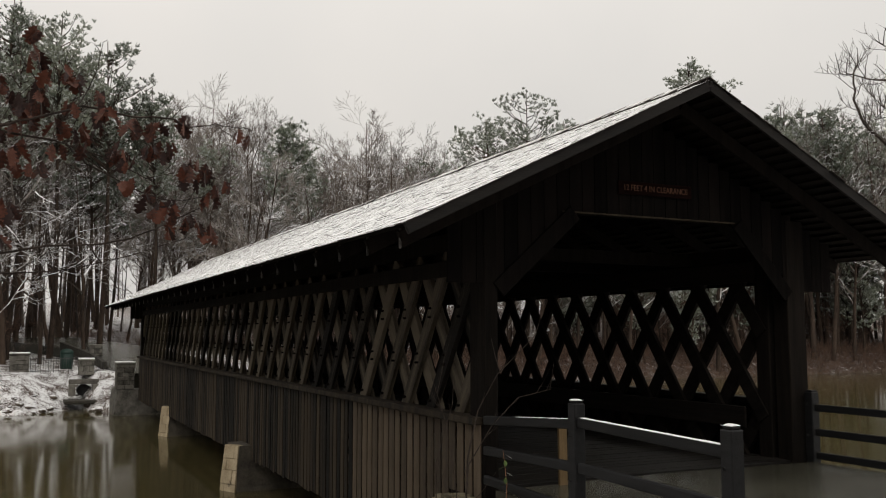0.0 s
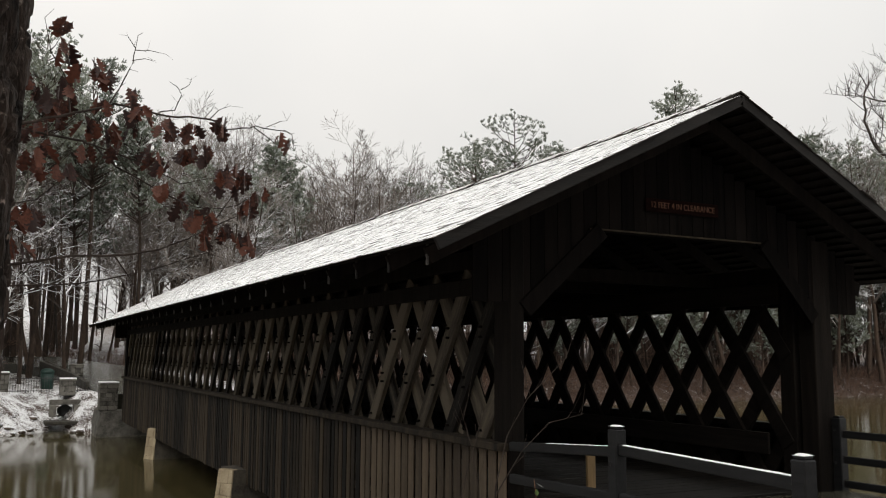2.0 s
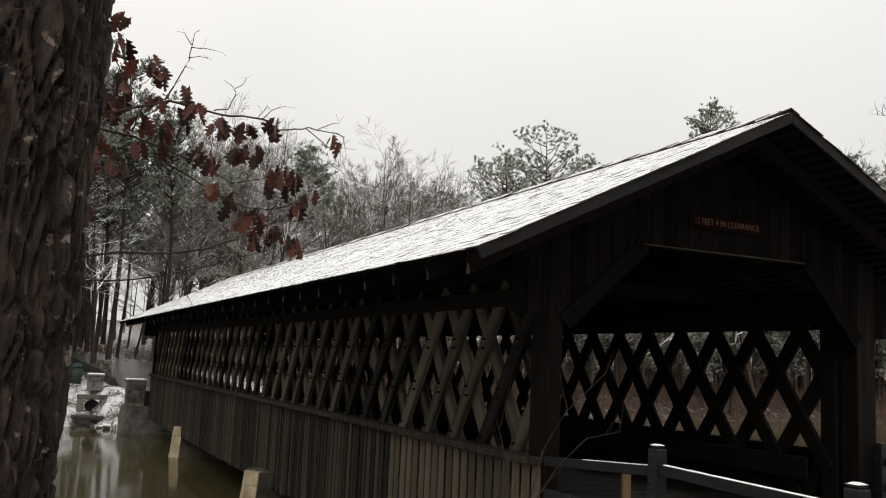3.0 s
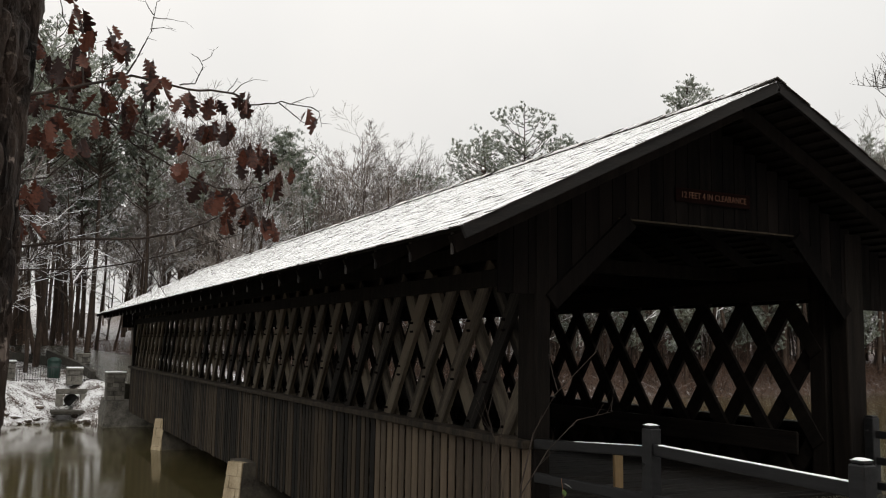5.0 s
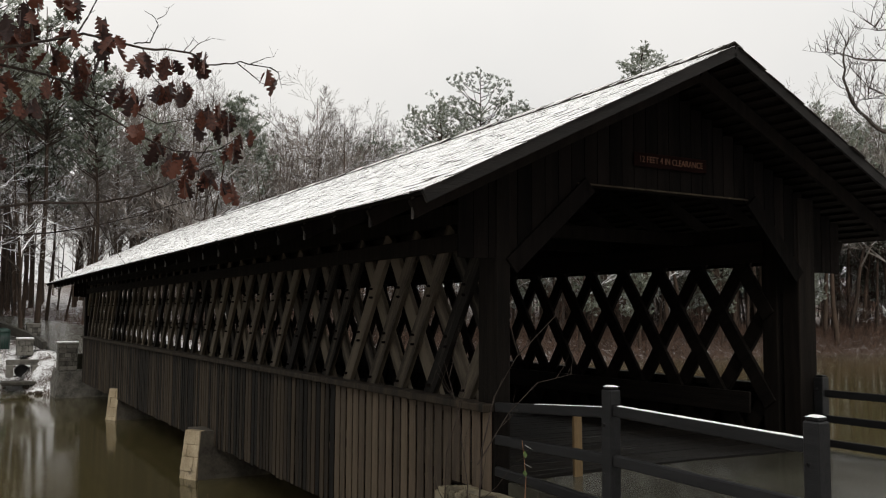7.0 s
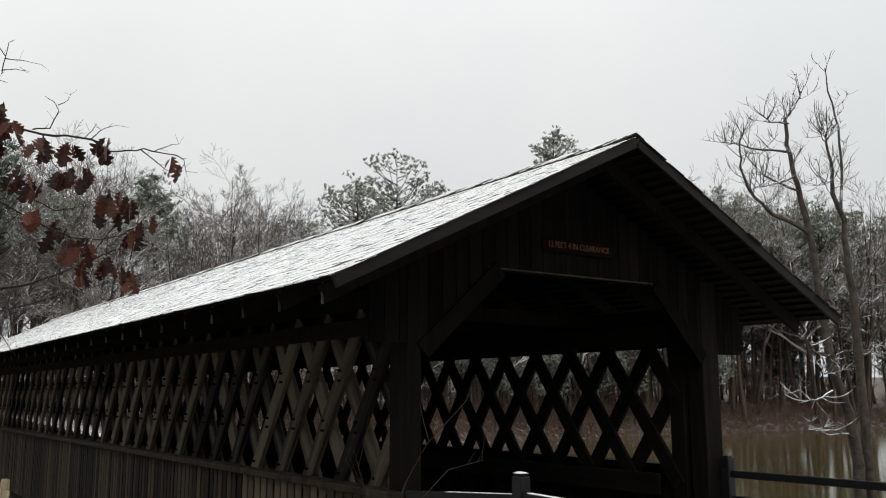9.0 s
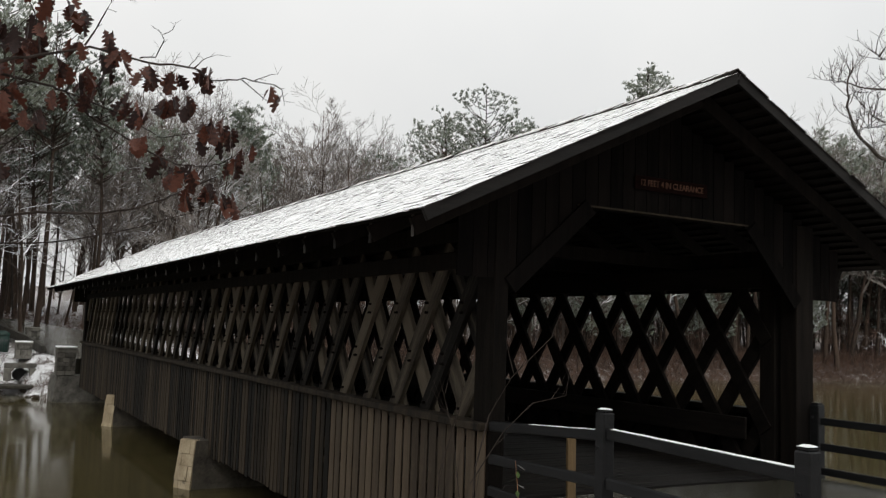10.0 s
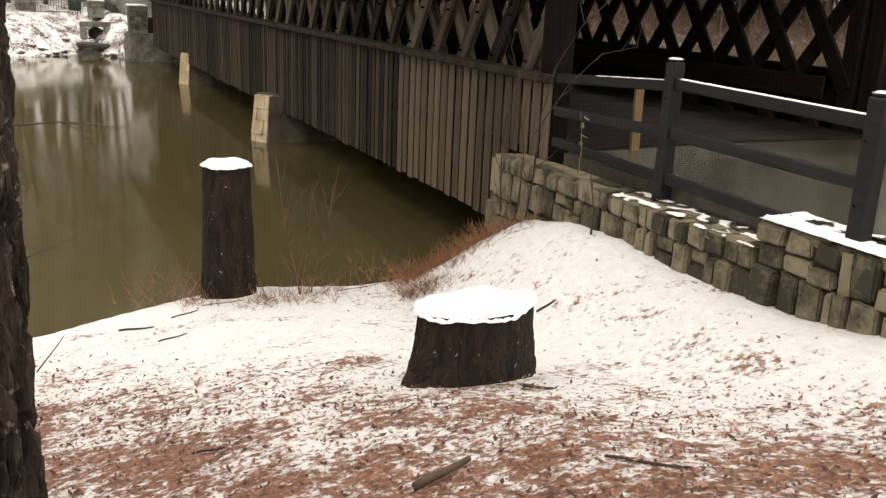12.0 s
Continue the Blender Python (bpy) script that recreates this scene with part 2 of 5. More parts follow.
def ground_material():
    """Leaf litter and red soil under a thin, broken snow cover."""
    m = bpy.data.materials.new("snowy_leaf_litter")
    m.use_nodes = True
    n, l = m.node_tree.nodes, m.node_tree.links
    b = n["Principled BSDF"]
    co = n.new("ShaderNodeTexCoord")

    def tex(scale, detail=8, rough=0.65):
        t = n.new("ShaderNodeTexNoise")
        t.inputs["Scale"].default_value, t.inputs["Detail"].default_value, t.inputs["Roughness"].default_value = scale, detail, rough
        l.new(co.outputs["Object"], t.inputs["Vector"])
        return t.outputs["Fac"]

    def calc(op, a, c, d=None):
        t = n.new("ShaderNodeMath")
        t.operation = op
        for i, v in enumerate((a, c, d)):
            if v is None:
                continue
            if isinstance(v, (int, float)):
                t.inputs[i].default_value = v
            else:
                l.new(v, t.inputs[i])
        return t.outputs[0]

    litter = n.new("ShaderNodeValToRGB")
    e = litter.color_ramp.elements
    e[0].position, e[0].color = 0.3, (0.03, 0.013, 0.008, 1)
    e[1].position, e[1].color = 0.7, (0.38, 0.18, 0.10, 1)
    mid = e.new(0.5)
    mid.color = (0.18, 0.077, 0.042, 1)
    l.new(tex(22, 6, 0.7), litter.inputs[0])
    # snow lies thick by the water and the wall, thin and broken under the trees by the camera
    sep = n.new("ShaderNodeSeparateXYZ")
    l.new(co.outputs["Object"], sep.inputs[0])
    cover = n.new("ShaderNodeMapRange")
    cover.inputs["From Min"].default_value, cover.inputs["From Max"].default_value = -6.4, -1.2
    cover.inputs["To Min"].default_value, cover.inputs["To Max"].default_value = -0.065, 0.175
    l.new(calc("MULTIPLY_ADD", sep.outputs[0], 1.15, calc("ADD", sep.outputs[1], 6.8)), cover.inputs["Value"])
    wood = n.new("ShaderNodeMapRange")
    wood.inputs["From Min"].default_value, wood.inputs["From Max"].default_value = 45.0, 49.0
    wood.inputs["To Min"].default_value, wood.inputs["To Max"].default_value = 0.0, -0.05
    l.new(sep.outputs[1], wood.inputs["Value"])
    bank = n.new("ShaderNodeMapRange")
    bank.inputs["From Min"].default_value, bank.inputs["From Max"].default_value = 25.0, 36.0
    bank.inputs["To Min"].default_value, bank.inputs["To Max"].default_value = 0.0, -0.15
    l.new(sep.outputs[1], bank.inputs["Value"])
    east = n.new("ShaderNodeMapRange")
    east.inputs["From Min"].default_value, east.inputs["From Max"].default_value = 6.0, 22.0
    east.inputs["To Min"].default_value, east.inputs["To Max"].default_value = 0.0, -0.17
    l.new(sep.outputs[0], east.inputs["Value"])
    s = calc("ADD", calc("ADD", cover.outputs[0], calc("ADD", calc("ADD", wood.outputs[0], east.outputs[0]), bank.outputs[0])), calc("MULTIPLY_ADD", tex(1.5, 6), 0.95, -0.475))
    s = calc("ADD", s, calc("MULTIPLY_ADD", tex(14, 8, 0.72), 1.3, -0.15))
    snow_fac = n.new("ShaderNodeValToRGB")
    snow_fac.color_ramp.elements[0].position, snow_fac.color_ramp.elements[1].position = 0.42, 0.57
    l.new(s, snow_fac.inputs[0])
    mix = n.new("ShaderNodeMix")
    mix.data_type = "RGBA"
    l.new(snow_fac.outputs[0], mix.inputs[0])
    # the far wood's floor is greyer and browner than the red litter near by
    dull, dull_at = n.new("ShaderNodeMix"), n.new("ShaderNodeMapRange")
    dull.data_type, dull.blend_type = "RGBA", "MULTIPLY"
    dull_at.inputs["From Min"].default_value, dull_at.inputs["From Max"].default_value = 20.0, 36.0
    l.new(sep.outputs[1], dull_at.inputs["Value"])
    l.new(dull_at.outputs[0], dull.inputs[0])
    l.new(litter.outputs[0], dull.inputs[6])
    dull.inputs[7].default_value = (0.23, 0.27, 0.27, 1)
    l.new(dull.outputs[2], mix.inputs[6])
    snow_tone = n.new("ShaderNodeValToRGB")
    snow_tone.color_ramp.elements[0].position, snow_tone.color_ramp.elements[0].color = 0.35, (0.65, 0.65, 0.65, 1)
    snow_tone.color_ramp.elements[1].position, snow_tone.color_ramp.elements[1].color = 0.62, (0.77, 0.775, 0.78, 1)
    l.new(tex(9, 8, 0.75), snow_tone.inputs[0])
    l.new(snow_tone.outputs[0], mix.inputs[7])
    l.new(mix.outputs[2], b.inputs["Base Color"])
    b.inputs["Roughness"].default_value = 0.75
    bp = n.new("ShaderNodeBump")
    bp.inputs["Strength"].default_value, bp.inputs["Distance"].default_value = 0.85, 0.045
    l.new(s, bp.inputs["Height"])
    l.new(bp.outputs[0], b.inputs["Normal"])
    return m


M_WATER, M_GROUND = water_material(), ground_material()
snow_on_top(M_FROSTED, 0.45, 0.9, 1.5)
snow_on_top(M_BARE, 0.62, 0.8, 1.5)
snow_on_top(M_SNOWY_TWIG, 0.35, 0.95, 2.0)


# ------------------------------------------------------------------ building helpers
def link(name, mesh, parent=None, label="", mats=()):
    for mt in mats:
        mesh.materials.append(mt)
    ob = new(name, mesh)
    if parent is not None:
        ob.parent = parent
    if label:
        ob["label"] = label
    return ob


def part(name, bm, mat, parent=None, label="", smooth=False):
    mesh = bpy.data.meshes.new(name)
    bm.normal_update()
    bm.to_mesh(mesh)
    bm.free()
    if smooth:
        for p in mesh.polygons:
            p.use_smooth = True
    return link(name, mesh, parent, label, mat if isinstance(mat, (list, tuple)) else (mat,))


def raw(name, verts, faces, mat, parent=None, label="", smooth=False, idx=None):
    mesh = bpy.data.meshes.new(name)
    mesh.from_pydata(verts, [], faces)
    mats = mat if isinstance(mat, (list, tuple)) else (mat,)
    ob = link(name, mesh, parent, label, mats)
    if idx is not None:
        mesh.polygons.foreach_set("material_index", idx)
    if smooth:
        mesh.polygons.foreach_set("use_smooth", [True] * len(mesh.polygons))
    mesh.update()
    return ob


def thing(name, label, category, at=(0, 0, 0), group="", kind=""):
    ob = new(name)
    ob.location = at
    ob.empty_display_size = 0.1
    return tagged(ob, label, category, group, kind)


def box(bm, lo, hi, bevel=0.0, mat=0):
    c = [(a + b) / 2 for a, b in zip(lo, hi)]
    s = [abs(b - a) for a, b in zip(lo, hi)]
    m = Matrix.Translation(c) @ Matrix.Diagonal((*s, 1))
    r = bmesh.ops.create_cube(bm, size=1, matrix=m)
    if bevel:
        ed = list({e for v in r["verts"] for e in v.link_edges})
        bmesh.ops.bevel(bm, geom=ed, offset=bevel, segments=1, affect="EDGES")
    return bm


def boxed(lo, hi, bevel=0.006):
    return box(bmesh.new(), lo, hi, bevel)


def bar(a, b, wide, deep, side=(0, 0, 1), bevel=0.006):
    """A straight timber from a to b; wide along side, deep across it."""
    a, b = Vector(a), Vector(b)
    x = (b - a).normalized()
    y = (Vector(side) - x * x.dot(Vector(side))).normalized()
    z = x.cross(y)
    m = Matrix((x, y, z)).transposed().to_4x4()
    m.translation = (a + b) / 2
    bm = bmesh.new()
    r = bmesh.ops.create_cube(bm, size=1, matrix=m @ Matrix.Diagonal(((b - a).length, wide, deep, 1)))
    if bevel:
        bmesh.ops.bevel(bm, geom=bm.edges[:], offset=bevel, segments=1, affect="EDGES")
    return bm


def tube(V, F, pts, radii, n=5, cap=True):
    """Adds a tapered, bent tube to lists of vertices and faces."""
    base = len(V)
    pts = [Vector(p) for p in pts]
    for i, p in enumerate(pts):
        d = (pts[min(i + 1, len(pts) - 1)] - pts[max(i - 1, 0)]).normalized()
        u = d.orthogonal().normalized() if abs(d.z) > 0.9 else d.cross(Vector((0, 0, 1))).normalized()
        w = d.cross(u)
        for k in range(n):
            a = 2 * math.pi * k / n
            V.append(tuple(p + radii[i] * (math.cos(a) * u + math.sin(a) * w)))
    for i in range(len(pts) - 1):
        for k in range(n):
            a, b = base + i * n + k, base + i * n + (k + 1) % n
            F.append((a, b, b + n, a + n))
    if cap:
        F.append(tuple(base + (len(pts) - 1) * n + k for k in range(n)))


def smooth(a, b, v):
    t = min(1.0, max(0.0, (v - a) / (b - a)))
    return t * t * (3 - 2 * t)


# ------------------------------------------------------------------ ground and water
WATER_Z = -2.0
SHORE_X = (-400, -60, -30, -14, -9.1, -8.4, -7.2, -6.5, -5.3, -4.6, -2.9, 3.0, 8.0, 14, 22, 40, 400)
SHORE_Y = (-60, -10, -2, 1.2, 1.9, 2.25, 2.75, 2.85, 2.5, 2.4, 3.5, 3.4, 4.0, 6.0, 4.0, -14, -160)
FAR_X = (-400, -40, -8.3, -5.5, -4.2, 4.0, 8, 34, 46, 78, 90, 400)
FAR_Y = (70, 36, 39.5, 42.0, 39.0, 39.0, 44, 52, 53, 54, 50, 20)


WALL_FOOT_Y = (-14, -9, -6, -4.2, -3.3, -1.8, -0.9, -0.1, 0.9, 1.5, 2.2, 2.8, 3.6)
WALL_FOOT_Z = (1.2, 0.55, 0.0, -0.47, -0.60, -0.65, -0.58, -0.62, -0.82, -1.15, -1.7, -2.1, -2.4)


def path_z(y):
    return 0.0 if y > 0 else -0.035 * y


def ground_z(x, y):
    d = float(np.interp(x, SHORE_X, SHORE_Y)) - y
    d2 = y - float(np.interp(x, FAR_X, FAR_Y))
    if d2 > -6:
        bank = -2 + 0.55 * d2 if d2 < 3.4 else -0.13 + 0.045 * (d2 - 3.4)
        bank = max(bank, -3.2)
        bank = min(bank, 12)
        return bank + 0.12 * noise.noise((x * 0.5, y * 0.5, 3)) * smooth(0, 2, d2)
    if d < 0:
        z = max(-3.2, -2 + 0.45 * d)
        lump = 0.0
    else:
        e = min(d, 16)
        z = -2 + 0.145 * e + 0.0085 * e * e
        lump = 0.05 * noise.noise((x * 0.9, y * 0.9, 0)) + 0.018 * noise.noise((x * 4, y * 4, 1))
        lump *= smooth(0, 1, d)
    # the mound that leans on the stone wall
    foot = float(np.interp(y, WALL_FOOT_Y, WALL_FOOT_Z))
    rise = (foot - z) * smooth(-5.15, -3.5, x)
    z += rise + lump
    if x > -3.35:
        under = path_z(y) - 0.32
        if y > 0.9:
            under = -0.32 - 0.85 * (y - 0.9)
        level = max(under, z) if x > 3.2 else under
        t = smooth(-3.35, -3.1, x) * (1 - smooth(3.2, 5.5, x))
        if y < 3.6:
            z = z * (1 - t) + level * t
    return z


def graded(fine_lo, fine_hi, step, lo, hi, grow=1.16):
    v = list(np.arange(fine_lo, fine_hi + 1e-6, step))
    s = step
    while v[-1] < hi:
        s *= grow
        v.append(min(hi, v[-1] + s))
    s, low = step, [fine_lo]
    while low[-1] > lo:
        s *= grow
        low.append(max(lo, low[-1] - s))
    return low[:0:-1] + v


gx = graded(-10.5, -2.9, 0.11, -1500, 1500, 1.10)
gy = graded(-9.0, 4.0, 0.11, -1500, 1500, 1.07)
gv = [(x, y, ground_z(x, y)) for y in gy for x in gx]
gw = len(gx)
gf = [(j * gw + i, j * gw + i + 1, (j + 1) * gw + i + 1, (j + 1) * gw + i) for j in range(len(gy) - 1) for i in range(gw - 1)]
tagged(raw("ground", gv, gf, M_GROUND, smooth=True), "leaf-strewn lake bank under thin patchy snow", "ground", kind="structure")
tagged(raw("water", [(-600, -120, WATER_Z), (600, -120, WATER_Z), (600, 160, WATER_Z), (-600, 160, WATER_Z)], [(0, 1, 2, 3)], M_WATER),
       "still murky olive-brown lake water", "water", kind="structure")

# wet concrete path up to the portal
pv, pf = [], []
py = [0.95, 0.0, -1.5, -3.0, -5.0, -8.0, -14.0, -30.0]
for y in py:
    for x, dz in ((-3.0, -0.45), (-3.0, 0.0), (0.0, 0.03), (2.9, 0.0), (2.9, -0.45)):
        pv.append((x, y, path_z(y) + dz))
for j in range(len(py) - 1):
    for i in range(4):
        a = j * 5 + i
        pf.append((a, a + 5, a + 6, a + 1))
tagged(raw("path", pv, pf, M_PATH), "wet grey concrete path leading to the bridge", "path", kind="structure")

# ------------------------------------------------------------------ the covered bridge
Y0, Y1 = 1.15, 36.6           # ends of the trusses
RY0, RY1 = 0.0, 36.9          # ends of the roof
EAVE_X, EAVE_Z, RIDGE_Z = 4.68, 3.41, 5.69
SLOPE = math.atan2(RIDGE_Z - EAVE_Z, EAVE_X)
bridge = thing("covered_bridge", "long dark wooden lattice-truss bridge with snow on its shingle roof", "bridge", (0, 18, 0))
bridge_inv = Matrix.Translation((0, -18, 0))


def of_bridge(ob):
    ob.parent = bridge
    ob.matrix_parent_inverse = bridge_inv
    return ob


def roof_z(x, drop=0.0):
    return RIDGE_Z - abs(x) * math.tan(SLOPE) - drop


# piers and abutments
def pier(y, left):
    """A battered stone pier: rough body coloured dark for the bridge's shade, and a pale angled nose of stacked blocks;
    left is the nose's x at the top.
    """
    p = of_bridge(new("pier"))
    bm = bmesh.new()
    vs = []
    for z, k in ((-3.6, 2.3), (-0.85, 0.0)):
        ex, ey = 0.12 * k, 0.13 * k
        vs.append([bm.verts.new(q) for q in ((left + 0.30 - ex, y - 0.5 - ey, z), (3.4 + ex, y - 0.5 - ey, z), (3.4 + ex, y + 0.5 + ey, z), (left + 0.22 - ex, y + 0.5 + ey, z),
                                             (left + 0.13 - ex, y - 0.06, z))])
    for i in range(5):
        bm.faces.new((vs[0][i], vs[0][(i + 1) % 5], vs[1][(i + 1) % 5], vs[1][i]))
    bm.faces.new(vs[1])
    bmesh.ops.subdivide_edges(bm, edges=bm.edges[:], cuts=7, use_grid_fill=True)
    for v in bm.verts:
        v.co += Vector((noise.noise(v.co * 2.3), noise.noise(v.co * 2.3 + Vector((5, 0, 0))), 0)) * 0.07
    part("pier_body", bm, M_PIER_DARK, p, "rough wet stone pier, darkened for shade from the bridge")
    z, k = -0.84, 0
    while z > -3.4:
        h = random.uniform(0.24, 0.36)
        cut = 0.5 + 0.22 * (-1) ** k
        for u0, u1 in ((0.0, cut), (cut, 1.0)):
            nb = bmesh.new()
            ring = []
            for zz in (z, z - h + 0.005):
                d = 0.104 * (-0.85 - zz)
                a, b = Vector((left - d, y - 0.08, zz)), Vector((left + 0.27 - d, y - 0.52 - d * 1.1, zz))
                o = Vector((0.16, 0.12, 0))
                e = random.uniform(-0.014, 0.014)
                w0, w1 = a.lerp(b, u0 + 0.006) + Vector((e, e, 0)), a.lerp(b, u1 - 0.006) + Vector((e, e, 0))
                ring.append([nb.verts.new(q) for q in (w0, w1, w1 + o, w0 + o)])
            for i in range(4):
                nb.faces.new((ring[0][i], ring[0][(i + 1) % 4], ring[1][(i + 1) % 4], ring[1][i]))
            nb.faces.new(ring[0])
            nb.faces.new(ring[1][::-1])
            bmesh.ops.recalc_face_normals(nb, faces=nb.faces[:])
            bmesh.ops.bevel(nb, geom=nb.edges[:], offset=0.012, segments=1, affect="EDGES")
            part("nose_stone", nb, M_PIER_FACE, p)
        z -= h
        k += 1


pier(14.25, -3.70)
pier(27.6, -3.32)
for y in (37.6,):
    ab = bmesh.new()
    rings = [[ab.verts.new(q) for q in ((-3.98 - k, y - 0.35 - k, z), (3.55 + k, y - 0.35 - k, z), (3.55 + k, y + 2.5, z), (-3.98 - k, y + 2.5, z))] for k, z in ((0.4, -3.5), (0.0, -0.75))]
    for i in range(4):
        ab.faces.new((rings[0][i], rings[0][(i + 1) % 4], rings[1][(i + 1) % 4], rings[1][i]))
    ab.faces.new(rings[1])
    bmesh.ops.bevel(ab, geom=ab.edges[:], offset=0.06, segments=2, affect="EDGES")
    of_bridge(part("abutment", ab, M_GREY_STONE, None, "sloping grey stone far abutment"))
of_bridge(part("abutment", boxed((-2.95, 1.5, -3.5), (2.95, 2.6, -0.5), 0.05), M_CONCRETE, None, "concrete near abutment"))

# floor
for y in np.arange(Y0 + 0.05, Y1, 0.24):
    of_bridge(part("deck_plank", boxed((-2.72, y, -0.09), (2.72, y + 0.225, 0.0 + 0.006 * random.random()), 0.006), M_DECK))
for x in (-2.3, -0.8, 0.8, 2.3):
    of_bridge(part("floor_joist", boxed((x - 0.12, Y0 + 0.8, -0.6), (x + 0.12, Y1, -0.092), 0.01), M_BEAM))

# trusses: two layers of crossed planks between heavy chords
RISE = 1.42
plank_cache = {}


def lattice(side, y_first, z_first, PITCH, outer, chord, y_start):
    s = side
    truss = of_bridge(part("truss_chord", boxed((s * chord[0], y_start + 0.05, 2.93), (s * chord[1], Y1, 3.28), 0.012), M_BEAM))
    low = of_bridge(part("truss_chord", boxed((s * chord[0], y_start + 0.35, 0.45), (s * (chord[0] + 0.05), Y1, 0.81), 0.012), M_BEAM))
    of_bridge(part("truss_chord", boxed((s * 2.75, Y0 + 0.9, -0.72), (s * 2.98, Y1, -0.34), 0.012), M_BEAM))
    z_lo, z_hi = -0.3, 3.26
    for layer, lean in ((0, -1), (1, 1)):
        x = s * (outer - 0.085 * layer)
        k = -6
        while True:
            yb = y_first + k * PITCH                       # where the plank crosses z_first
            k += 1
            if yb > Y1 + 4:
                break
            f = lambda z: yb + lean * (z - z_first) * PITCH / RISE
            za, zb = z_lo, z_hi
            inv = RISE / PITCH * lean
            for lim in (y_start, Y1 - 0.1):
                zl = z_first + (lim - yb) * inv
                if (f(za) - lim) * (f(zb) - lim) < 0:
                    inside_low = y_start <= f(za) <= Y1 - 0.1
                    if inside_low:
                        zb = zl
                    else:
                        za = zl
            if not (y_start - 0.05 <= f((za + zb) / 2) <= Y1 - 0.05) or zb - za < 0.25:
                continue
            a, b = Vector((x, f(za), za)), Vector((x, f(zb), zb))
            key = (round((b - a).length, 2), layer, s)
            ux = (b - a).normalized()
            uy = Vector((1, 0, 0))
            uz = ux.cross(uy)
            m = Matrix((ux, uy, uz)).transposed().to_4x4()
            m.translation = (a + b) / 2
            if key not in plank_cache:
                bm = bmesh.new()
                ln = (b - a).length / 2
                box(bm, (-ln, -0.04, -0.128), (ln, 0.04, 0.128), 0.008)
                mesh = bpy.data.meshes.new("lattice_plank")
                bm.to_mesh(mesh)
                bm.free()
                # right-hand planks take the darker wood to stand in for interior shade
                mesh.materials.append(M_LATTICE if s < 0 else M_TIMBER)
                plank_cache[key] = mesh
            ob = new("lattice_plank", plank_cache[key])
            ob.parent = truss
            ob.matrix_parent_inverse = (bridge.matrix_basis @ bridge_inv @ truss.matrix_basis).inverted()
            ob.matrix_basis = m
    # oak pins that stand out at the crossings
    V, F = [], []
    j = 0
    for row in range(0, 4):
        z = z_first + row * RISE / 2
        if not 0.9 < z < 2.9:
            continue
        y = y_first + (row % 2) * PITCH / 2 - 2 * PITCH
        while y < Y1 - 0.3:
            if y > Y0 + 0.4:
                for dz in (-0.07, 0.07):
                    tube(V, F, [(s * (outer - 0.02), y, z + dz), (s * (outer + 0.09), y, z + dz)], [0.02, 0.02], 6)
            y += PITCH
    tagged(of_bridge(raw("trunnel_peg", V, F, M_TIMBER, None)), kind="stuff")
    return truss


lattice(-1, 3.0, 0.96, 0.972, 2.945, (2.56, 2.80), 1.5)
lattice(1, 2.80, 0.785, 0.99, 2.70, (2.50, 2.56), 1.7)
for s in (-1, 1):
    of_bridge(part("girt", boxed((s * 2.993, Y0 + 0.3, 2.90), (s * 3.05, Y1, 3.14), 0.01), M_TIMBER, None, "dark timber band above the lattice"))

# siding boards with a cap rail
board_meshes = {}


def board(parent, x, y, w, z0, z1, mat):
    key = (round(w, 3), round(z1 - z0, 2), mat.name)
    if key not in board_meshes:
        bm = box(bmesh.new(), (-0.008, -w / 2, 0), (0.008, w / 2, z1 - z0), 0.002)
        mesh = bpy.data.meshes.new("siding_board")
        bm.to_mesh(mesh)
        bm.free()
        mesh.materials.append(mat)
        board_meshes[key] = mesh
    ob = new("siding_board", board_meshes[key])
    ob.parent = parent
    ob.matrix_parent_inverse = (bridge.matrix_basis @ bridge_inv).inverted()
    ob.matrix_basis = pose(x + random.uniform(-0.006, 0.006), y, z0, 0, 0, random.uniform(-1.2, 1.2))


for s in (-1, 1):
    cap = of_bridge(part("cap_rail", boxed((s * 2.92, 1.18, 0.83), (s * 3.21, Y1, 0.93), 0.012), M_SIDING, None, "weathered cap rail"))
    for z in (-1.0, -0.2, 0.6):
        of_bridge(part("siding_girt", boxed((s * 2.995, 1.62, z), (s * 3.058, Y1, z + 0.12), 0.006), M_TIMBER))
    y = 1.2
    while y < Y1:
        pale = y < 6.1 and s < 0
        w = 0.195 if pale else random.choice((0.15, 0.165, 0.18))
        z0 = -0.15 if y < 2.1 else -1.22 + random.choice((0, 0.01, 0.02, -0.02))
        board(cap, s * 3.085, y + w / 2, w, z0, 0.83, M_SIDING_PALE if pale else M_SIDING)
        y += w + (0.055 if pale else 0.045)
    if s > 0:
        of_bridge(part("siding_backing", boxed((3.062, 1.6, -1.15), (3.072, Y1, 0.82), 0), M_TIMBER))

